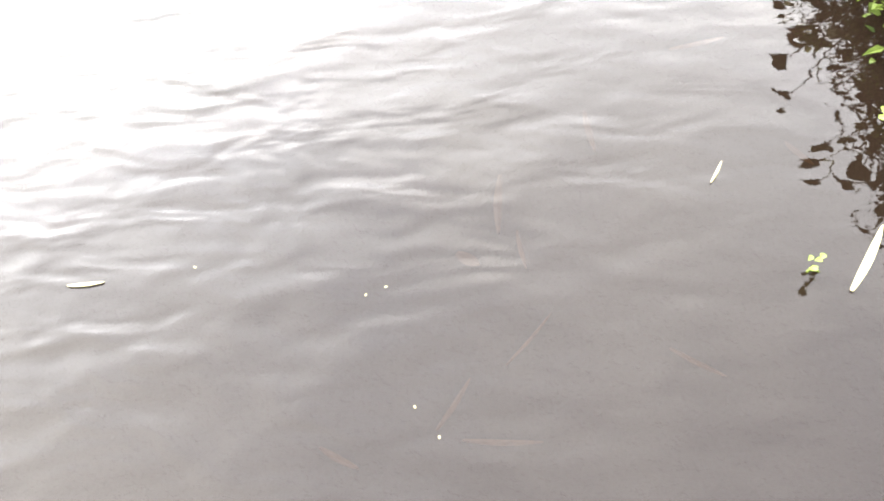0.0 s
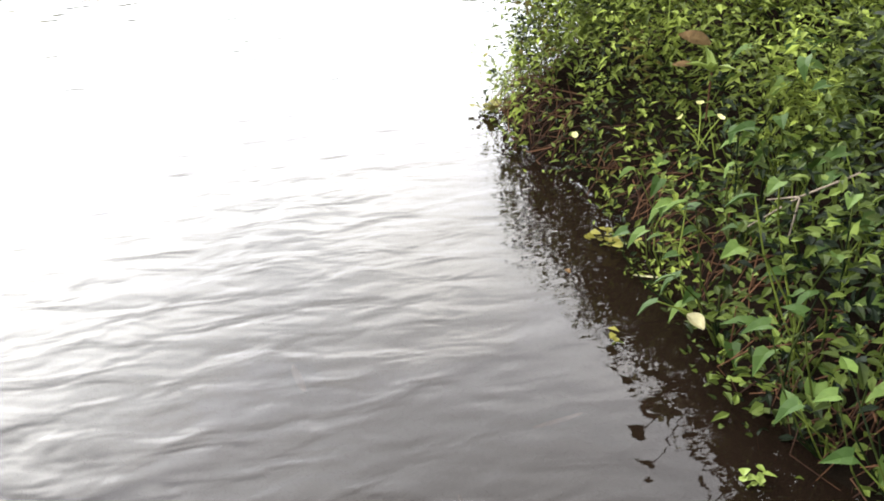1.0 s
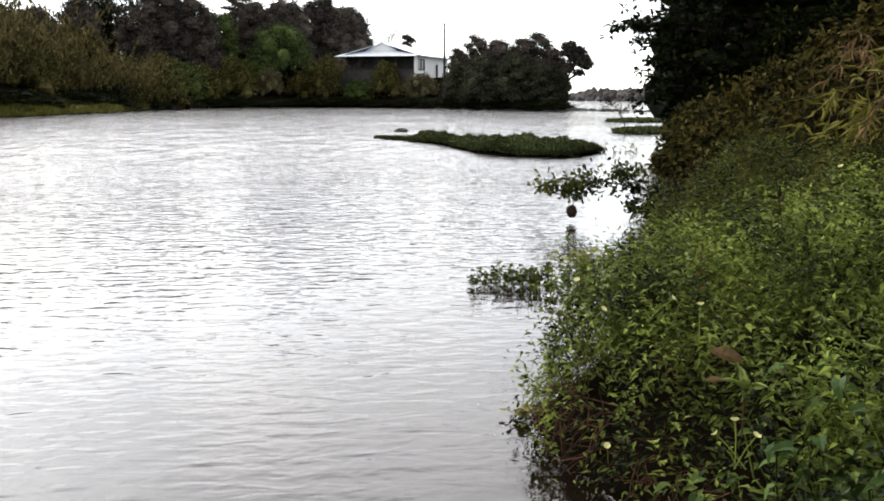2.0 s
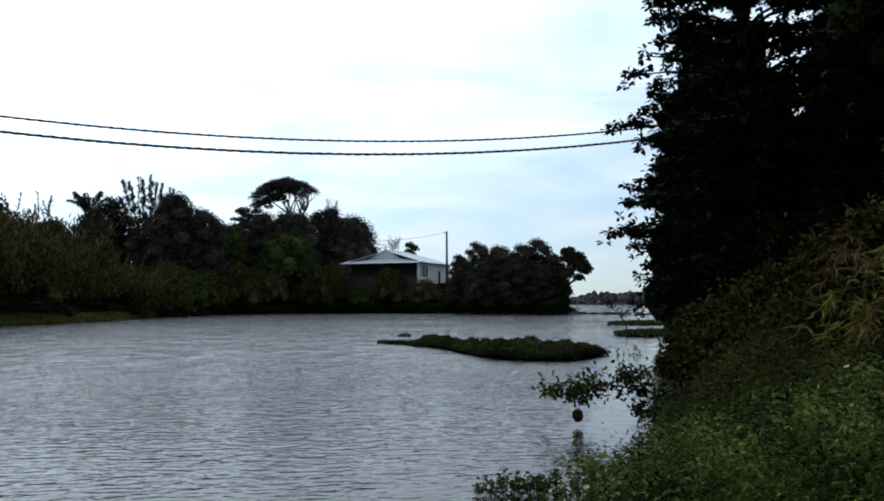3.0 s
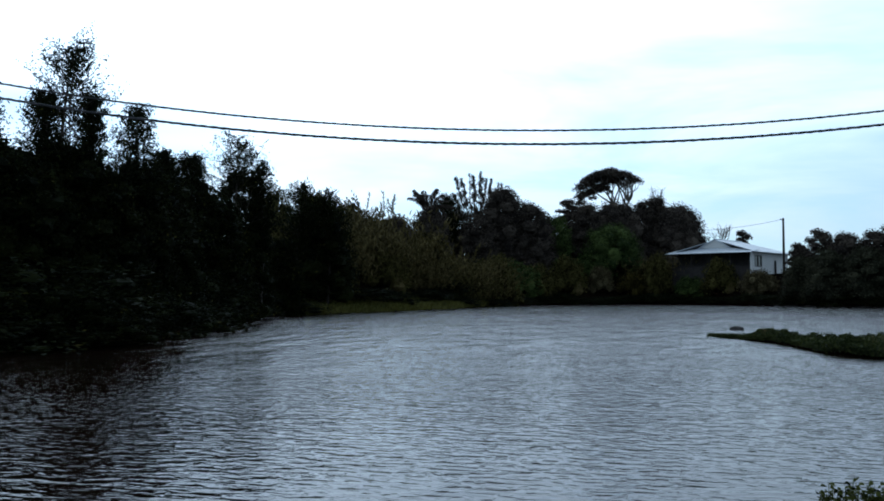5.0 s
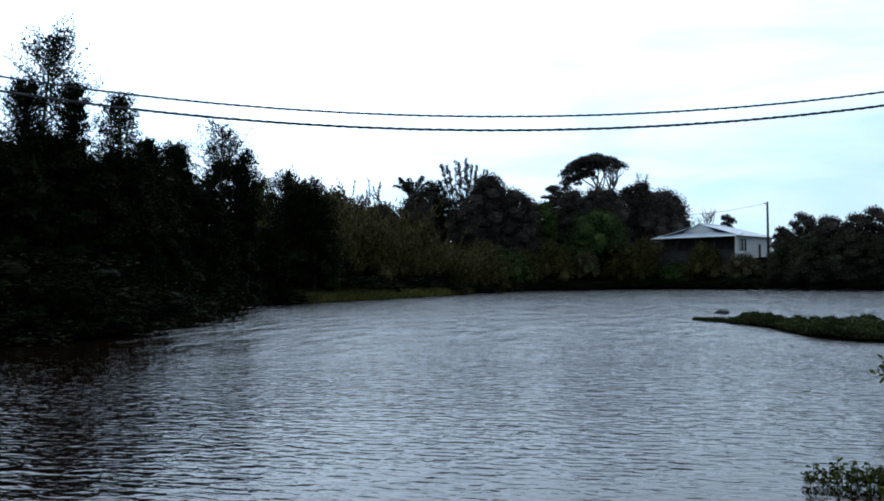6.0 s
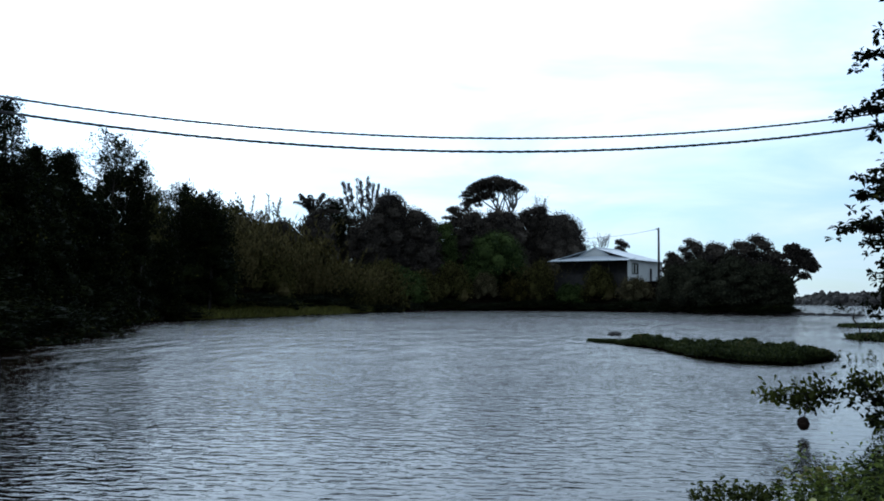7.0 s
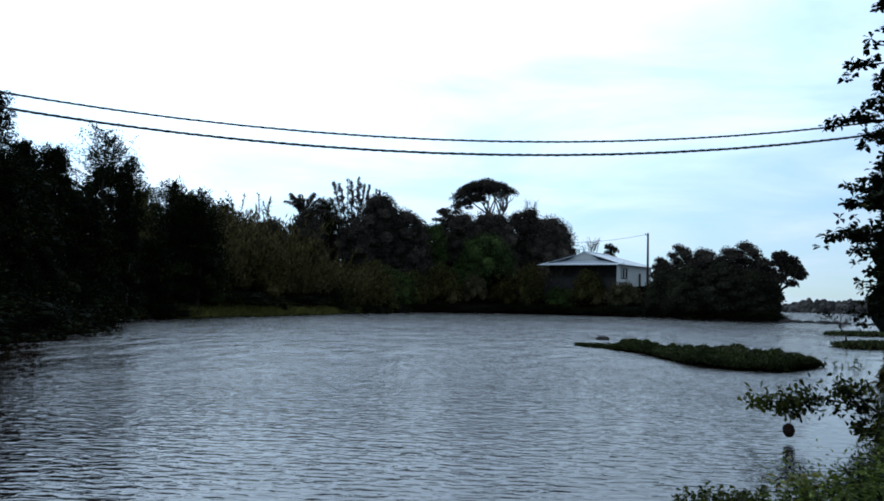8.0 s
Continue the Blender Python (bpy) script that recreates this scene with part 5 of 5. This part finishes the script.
solid("fallen_leaf", *curled(_r, 0.10, 0.075), DEAD_LEAF, "curled dry brown leaf lying on the weeds", "leaf", m=pose(1.03, 2.50, on_weeds(0.98, 2.51, 0.05), 15, 25, 75))
solid("fallen_leaf", *curled(_r, 0.06, 0.03), DEAD_LEAF, "shrivelled brown leaf lying on the weeds", "leaf", m=pose(0.97, 2.46, on_weeds(0.97, 2.48, 0.04), -10, 40, 60))
solid("yellowed_leaf", *curled(_r, 0.06, 0.05), PALE, "pale yellow cupped leaf at the water's edge", "leaf", m=pose(0.85, 1.87, 0.12, 20, -15, 30))


def rosette(x, y):
    """Young broad-bladed plant, yellow-green."""
    rng = np.random.default_rng(133)
    root = thing("broad_blade_plant", "young plant with upright yellow-green blades among the weeds", "plant", x, y, on_weeds(x, y, -0.10))
    mesh = leaf_mesh("blade", LANCE, 0.085, 0.03, FRESH_LEAF, 0.4)
    for k in range(5):
        ob = new("blade", mesh)
        ob.parent = root
        ob.matrix_basis = pose(0, 0, 0, rng.uniform(20, 70), 0, 51 * k + rng.uniform(-15, 15))
    under("stem", *tube([(0, 0, -0.15), (0, 0, 0.01)], [0.003, 0.004], 5), STEM, root)


rosette(1.03, 2.46)


def forked_twig():
    root = thing("forked_twig", "pale grey forked dead twig lying on the weeds", "twig", 0, 0, 0)
    under("stick", *tube([(0.99, 2.03, 0.33), (1.07, 1.90, 0.49), (1.16, 1.81, 0.59)], [0.0018, 0.003, 0.0025], 6), TWIG, root)
    under("stick", *tube([(1.07, 1.90, 0.49), (1.03, 1.85, 0.39)], [0.003, 0.002], 6), TWIG, root)
    under("stick", *tube([(1.07, 1.90, 0.49), (1.04, 2.01, 0.43)], [0.003, 0.0016], 6), TWIG, root)


forked_twig()


# ---- drift on and in the water ----
def blade(length, width, bend=0.02, n=9):
    """A thin long leaf with a keel."""
    v, f = [], []
    for i in range(n):
        t = i / (n - 1)
        w = width * 0.5 * (math.sin(math.pi * (0.08 + 0.9 * t)) ** 0.6)
        x = bend * length * math.sin(math.pi * t)
        for k, z in ((-1, 0.0), (0, 0.0018), (1, 0.0), (0, -0.0012)):
            v.append((x + w * k, length * t, z))
    for i in range(n - 1):
        for k in range(4):
            a, b = i * 4 + k, i * 4 + (k + 1) % 4
            f.append((a, b, b + 4, a + 4))
    f += [(3, 2, 1, 0), tuple(len(v) - 4 + k for k in range(4))]
    return np.array(v), f


def laid(name, a, b, width, mat, label, category, z, group=""):
    ax, ay = a
    bx, by = b
    L = math.hypot(bx - ax, by - ay)
    solid(name, *blade(L, width), mat, label, category, group, m=pose(ax, ay, z, 0, 0, math.degrees(math.atan2(by - ay, bx - ax)) - 90))


laid("reed_leaf", (0.635, 0.97), (0.73, 1.13), 0.017, PALE, "pale straw-coloured reed leaf floating on the water", "leaf", 0.004)
laid("reed_leaf", (0.745, 1.14), (0.82, 1.32), 0.008, STEM, "thin brown stalk floating on the water", "stalk", 0.003)
laid("straw", (0.40, 1.25), (0.43, 1.31), 0.006, PALE, "short pale straw floating on the water", "straw", 0.004)
laid("straw", (-0.98, 0.98), (-0.90, 0.99), 0.009, PALE, "short pale straw floating on the water", "straw", 0.004)
laid("straw", (0.81, 2.36), (0.90, 2.33), 0.012, PALE, "short green-yellow stalk at the water's edge", "straw", 0.004)
SUNK = "sunken leaves"
for a, b, w in (((-0.06, 1.31), (-0.06, 1.14), 0.02), ((0.14, 1.51), (0.16, 1.38), 0.018), ((-0.02, 1.15), (0.0, 1.05), 0.012), ((0.59, 1.40), (0.64, 1.33), 0.018), ((-0.04, 0.82), (0.05, 0.94), 0.007), ((-0.17, 0.68), (-0.11, 0.79), 0.012),
                ((-0.39, 0.64), (-0.31, 0.60), 0.014), ((-0.12, 0.66), (0.03, 0.66), 0.012), ((-0.28, 2.08), (-0.24, 1.95), 0.024), ((0.28, 0.86), (0.38, 0.80), 0.012), ((0.36, 1.72), (0.5, 1.76), 0.016), ((-0.15, 1.09), (-0.10, 1.06), 0.03)):
    laid("sunken_leaf", a, b, w, DEAD_LEAF, "brown leaf lying just under the murky surface", "leaf", -0.035, SUNK)
for x, y in ((-0.71, 1.03), (-0.16, 0.65), (-0.33, 0.96), (-0.29, 0.98), (-0.21, 0.71), (0.38, 4.09), (0.42, 3.7)):
    solid("floating_speck", *lump(_r, 0, 0, 0, 0.0035, 0.002, 0.0016, 7, 5), PALE, "tiny pale fleck floating on the water", "fleck", "floating flecks", m=pose(x, y, 0.001, 0, 0, _r.uniform(0, 180)))
solid("fallen_petal", *curled(_r, 0.025, 0.018), DEAD_LEAF, "small reddish-brown leaf floating near the bank", "leaf", m=pose(0.61, 2.4, 0.004, 0, 0, 30))


def float_weed(name, label, x, y, mat, n, spread, size, seed):
    """A floating clump of small leaves."""
    rng = np.random.default_rng(seed)
    root = thing(name, label, "weed", x, y, 0)
    mesh = [leaf_mesh("leaf", SPOON, size * k, size * k * 0.8, mat, 0.1) for k in (0.8, 1.0, 1.25)]
    for i in range(n):
        ob = new("leaf", mesh[i % 3])
        ob.parent = root
        ob.matrix_basis = pose(rng.normal() * spread, rng.normal() * spread * 0.6, 0.012 + rng.uniform(0, 0.03), rng.uniform(-5, 35), rng.uniform(-20, 20), rng.uniform(0, 360))
    under("stalk", *tube([(-spread, 0, 0.002), (0, 0.01, 0.006), (spread, 0, 0.002)], [0.003, 0.003, 0.002], 5), HERB, root)


float_weed("floating_weed", "yellow-green clump of small leaves floating at the bank", 0.79, 2.57, YELLOW_LEAF, 20, 0.035, 0.035, 141)
float_weed("floating_weed", "bright yellow-green floating leaf clump", 0.82, 1.41, FRESH_LEAF, 9, 0.02, 0.028, 142)
float_weed("floating_weed", "small bright green sprig floating on the water", 0.57, 1.015, FRESH_LEAF, 5, 0.012, 0.018, 143)
float_weed("floating_weed", "small green sprig floating near the bank", 0.66, 2.0, YELLOW_LEAF, 4, 0.016, 0.03, 144)
float_weed("floating_weed", "pale clump of dry leaves floating at the bank", 0.93, 1.16, PALE, 9, 0.03, 0.034, 145)


def water_shoots():
    """Leafy shoots standing in the shallow water off the bank."""
    rng = np.random.default_rng(151)
    for i in range(95):
        t = rng.uniform(0, 1) ** 0.8
        x, y = 0.5 + 1.15 * t, 6.75 + 0.15 * t + rng.normal() * 0.30 * (0.25 + t)
        h = rng.uniform(0.03, 0.12) + 0.07 * t
        root = thing("water_shoot", "small leafy green shoot standing in shallow water", "plant", x, y, 0, "shoots in the shallows")
        under("stem", *tube([(0, 0, -0.15), (0.01, 0, h)], [0.004, 0.003], 4), HERB, root)
        n = 7
        p = np.stack([rng.normal(size=n) * 0.012, rng.normal(size=n) * 0.012, np.linspace(0.02, h, n)], -1)
        under("leaves", *leaves(rng, p, rng.normal(size=(n, 3)) * (1, 1, 0.2) + np.array((0, 0, 0.35)), unit(rng, n) + np.array((0, 0, 0.5)), 0.05, 0.028, SPOON), HERB_MID, root)


water_shoots()
float_weed("floating_weed", "yellowing weed mat at the bank's point", 1.85, 7.9, YELLOW_LEAF, 90, 0.24, 0.075, 146)
float_weed("floating_weed", "pale yellow weed at the bank's tip", 0.60, 3.90, YELLOW_LEAF, 34, 0.05, 0.045, 147)


# ---- branch over the water with a hanging husk ----
def low_branch():
    rng = np.random.default_rng(161)
    root = thing("overhanging_shrub", "low leafy shrub whose branch hangs over the water", "shrub", 3.3, 10.4, 0.15)
    O = Vector((3.3, 10.4, 0.15))
    paths = [((3.5, 10.4, 0.1), (2.9, 10.3, 0.42), (2.4, 10.4, 0.50), (1.95, 10.45, 0.44), (1.65, 10.5, 0.42)), ((2.9, 10.3, 0.42), (2.75, 10.3, 0.56), (2.58, 10.3, 0.64)), ((2.4, 10.4, 0.5), (2.2, 10.5, 0.42), (2.02, 10.5, 0.33)),
             ((3.2, 10.35, 0.3), (2.95, 10.2, 0.2), (2.7, 10.2, 0.22))]
    pieces = []
    for k, pts in enumerate(paths):
        pts = [Vector(p) - O for p in pts]
        under("branch", *tube(pts, list(np.linspace(0.016, 0.004, len(pts))), 6), BARK, root, smooth=True)
        m = 300 if k == 0 else 170
        t = rng.uniform(0.15, 1, m) * (len(pts) - 1)
        p = np.array([pts[min(int(q), len(pts) - 2)].lerp(pts[min(int(q), len(pts) - 2) + 1], q - min(int(q), len(pts) - 2)) for q in t])
        p = p + rng.normal(size=p.shape) * (0.07, 0.09, 0.085) * (1.5 - t / (len(pts) - 1))[:, None]
        pieces.append(leaves(rng, p, rng.normal(size=(m, 3)) + np.array((-0.3, 0, 0.1)), unit(rng, m) + np.array((0, 0, 0.6)), rng.uniform(0.06, 0.11, m), rng.uniform(0.035, 0.055, m), SPOON))
    v, f = join(*pieces)
    under("foliage", v, f, HERB_MID, root)
    under("hanging_stalk", *tube([Vector((2.1, 10.45, 0.47)) - O, Vector((2.12, 10.42, 0.33)) - O, Vector((2.08, 10.4, 0.2)) - O], [0.006, 0.006, 0.006], 5), BARK, root)
    v, f = lump(rng, 2.07 - O.x, 10.4 - O.y, 0.13 - O.z, 0.068, 0.068, 0.078, 12, 8, 0.08)
    under("hanging_husk", v, f, HUSK, root, "dark brown round husk hanging over the water")


low_branch()


# ---- thicket behind the weeds ----
THICKET = "thicket shrubs behind the weeds"
def thicket(x, y, width, high, seed, mat, label, n=8600, leaf=0.135):
    rng = np.random.default_rng(seed)
    z = up_at(x, y)
    root = thing("thicket_shrub", label, "shrub", x, y, z - 0.1, THICKET)
    lumps = crown_lumps(rng, width, 0.0, high - z, 20, 0.85)
    v, f = join(*[limb_between(rng, (0, 0, 0), b[:3], 0.03, 0.01, 0.1, 4, 5) for b in lumps[::2]])
    under("stem", v, f, STEM, root)
    v, f = crown(rng, lumps, n, leaf, leaf * 0.5, inner=0.1)
    under("foliage", v, f, mat, root)


for x, y, w, h, seed, mat, label in (
        (5.8, 16.2, 2.0, 1.6, 171, THICKET_LEAF, "dense brown-tinged shrub at the waterside"), (6.2, 14.2, 3.2, 2.3, 172, THICKET_LEAF, "brown-tinged shrub with dry twigs"), (7.6, 15.6, 3.6, 3.4, 173, BACKLIT_LEAF, "dark green dense shrub on the bank"),
        (4.6, 12.2, 2.2, 1.3, 174, THICKET_LEAF, "brown-tinged shrub above the weeds"), (6.4, 11.4, 3.2, 3.0, 175, THICKET_LEAF, "brown-tinged shrub tangled with vines"), (8.2, 12.2, 3.6, 4.8, 176, THICKET_LEAF, "tall tangled shrub with drying leaves"),
        (7.4, 9.2, 3.2, 3.4, 177, THICKET_LEAF, "brown-tinged shrub tangled with vines"), (9.6, 9.8, 4.0, 4.6, 178, BACKLIT_LEAF, "tall dark shrub at the top of the bank"), (8.6, 6.6, 3.2, 2.8, 179, THICKET_LEAF, "tangled shrub at the top of the bank"),
        (10.2, 14.6, 4.5, 6.4, 180, BACKLIT_LEAF, "tall dark shrub under the trees"), (7.2, 19.4, 3.2, 2.6, 181, BACKLIT_LEAF, "dark waterside shrub under the tree"), (9.6, 22.5, 4.4, 4.0, 182, BACKLIT_LEAF, "dark waterside shrub behind the tree")):
    thicket(x, y, w, h, seed, mat, label)


def vine():
    """Long sprays of narrow yellowing leaves leaning out of the thicket."""
    rng = np.random.default_rng(185)
    root = thing("yellowing_vine", "leaning spray of long yellow-green leaves in the thicket", "vine", 4.6, 8.3, 0.9)
    for i in range(36):
        a = Vector((rng.uniform(-0.3, 1.5), rng.uniform(-0.3, 0.5), rng.uniform(-0.2, 0.6)))
        b = a + Vector((rng.uniform(-1.1, 0.7), rng.uniform(-0.5, 0.4), rng.uniform(0.0, 0.9)))
        pts = [a.lerp(b, t) + Vector((0, 0, 0.35 * math.sin(math.pi * t) - 0.25 * t * t)) for t in np.linspace(0, 1, 7)]
        under("stalk", *tube(pts, list(np.linspace(0.007, 0.002, 7)), 5), CANE, root)
        m = 24
        dry = i % 6 == 3
        t = rng.uniform(0.15, 1, m) * 5.99
        p = np.array([pts[int(q)].lerp(pts[int(q) + 1], q - int(q)) for q in t])
        ax = rng.normal(size=(m, 3)) * 0.5 + np.array((-0.5, -0.1, -0.9 if dry else -0.35))
        under("leaves", *leaves(rng, p, ax, unit(rng, m) + np.array((0, 0, 0.6)), rng.uniform(0.10, 0.26, m), rng.uniform(0.018, 0.036, m), BLADE4), DEAD_LEAF if dry else YELLOW_LEAF, root)
    for a, b in (((-0.9, 0.1, 0.55), (1.6, -0.3, 0.95)), ((-0.7, 0.0, 0.85), (1.7, -0.2, 0.7)), ((-0.2, -0.2, -0.35), (1.5, -0.3, -0.3))):
        under("stalk", *limb_between(rng, a, b, 0.004, 0.009, 0.04, 6, 5), CANE, root)


vine()


# ---- the big tree over the water ----
def tier_tree():
    """Tree with flat tiers of branches and big leathery leaves in tufts."""
    rng = np.random.default_rng(191)
    O = Vector((7.4, 18.4, 0.4))
    root = thing("tiered_tree", "large dark tree with tiers of leathery leaves over the water", "tree", *O)
    trunk = [Vector((0, 0, 0)), Vector((-0.1, -0.1, 2.4)), Vector((0.1, 0, 4.8)), Vector((0.0, 0, 7.2)), Vector((0.1, 0, 9.6))]
    under("trunk", *tube(trunk, [0.26, 0.21, 0.17, 0.12, 0.06], 9), BACKLIT_BARK, root, smooth=True)
    # flat tiers with gaps of sky between them: height, reach
    twigs, tufts = [], []
    for z, reach in ((1.3, 2.3), (1.75, 2.5), (2.2, 2.4), (2.66, 3.1), (3.1, 2.55), (3.55, 2.75), (4.05, 2.15), (4.5, 2.3), (4.95, 3.0), (5.5, 1.95), (6.2, 2.75), (6.75, 1.75), (7.3, 2.0), (7.85, 2.2), (8.5, 1.7), (9.2, 1.3)):
        for k in range(11):
            a = math.radians(160 + (k - 5) * 32.7 + rng.uniform(-9, 9))
            L = reach * rng.uniform(0.86, 1.0) * (1.0 if abs(k - 5) < 2 else 0.85)
            start = Vector((0, 0, z - 0.45))
            end = Vector((math.cos(a) * L, math.sin(a) * L, z + rng.uniform(-0.12, 0.12)))
            bend = start.lerp(end, 0.35) + Vector((0, 0, 0.22))
            pts = [start, bend, bend.lerp(end, 0.5) + Vector((0, 0, 0.04)), end]
            under("limb", *tube(pts, [0.05, 0.035, 0.022, 0.01], 5), BACKLIT_BARK, root, smooth=True)
            across = Vector((-math.sin(a), math.cos(a), 0))
            for j in range(15):
                u = rng.uniform(0.3, 1.0) ** 0.7
                q = bend.lerp(end, max(0.0, (u - 0.35) / 0.65)) if u > 0.35 else start.lerp(bend, u / 0.35)
                side = rng.uniform(-1, 1) * 0.55 * (1.25 - u)
                tip = q + across * side + (end - start).normalized() * 0.12 + Vector((0, 0, rng.uniform(-0.05, 0.14)))
                twigs.append(tube([q, tip], [0.008, 0.005], 4))
                tufts.append(tip)
                if rng.uniform(0, 1) < 0.5:
                    tufts.append(q.lerp(tip, 0.5) + Vector((rng.normal() * 0.05, rng.normal() * 0.05, 0.03)))
            for j in range(2):
                tufts.append(end + Vector((rng.normal() * 0.08, rng.normal() * 0.08, -rng.uniform(0.0, 0.25))))
    under("twig", *join(*twigs), BACKLIT_BARK, root, kind="stuff")
    tufts = np.array(tufts)
    per = 8
    n = len(tufts) * per
    p = np.repeat(tufts, per, axis=0)
    out = unit(rng, n)
    out[:, 2] = out[:, 2] * 0.45 - 0.08
    v, f = leaves(rng, p + out * 0.02, out, rng.normal(size=(n, 3)) * 0.4 + np.array((0, 0, 1.0)), rng.uniform(0.12, 0.21, n), rng.uniform(0.07, 0.105, n), OBOVATE)
    inner = [lump(rng, rng.normal() * 0.3 + 0.1, rng.normal() * 0.3, z, rng.uniform(0.5, 0.9), 0.6, 0.35, 12, 8, 0.3) for z in np.arange(1.2, 4.6, 0.3)]
    v, f = join((v, f), *inner)
    under("crown", v, f, BACKLIT_LEAF, root)


tier_tree()
GROVE = "tall trees over the bank"
for x, y, w, h, seed, label in ((11.2, 19.5, 4.6, 9.9, 195, "tall dark tree behind the tiered one"), (11.6, 16.6, 4.0, 9.2, 199, "tall dark tree beside the tiered one"), (13.4, 15.5, 6.0, 9.4, 196, "tall dark tree at the top of the bank"), (12.5, 11.2, 5.0, 9.5, 197, "tall dark tree at the top of the bank"),
                                (12.4, 22.6, 5.0, 10.6, 194, "tall dark tree behind the tiered one"), (10.0, 26, 6.0, 10.0, 198, "tall dark waterside tree beyond the tiered one")):
    leafy_tree("grove_tree", label, math.degrees(math.atan2(x, y)), math.hypot(x, y), w, h, seed, 0.05, 40, 14000, 0.18, group=GROVE, inner=0.3, core=0.8, dome=True, mat=BACKLIT_LEAF)
for az, r, w, el, seed in ((27.5, 24.0, 3.6, 25.0, 205), (31.5, 22.0, 3.6, 26.0, 206)):
    lacy_tree(az, r, w, el, seed, 0.55, "airy trees behind the tiered tree")
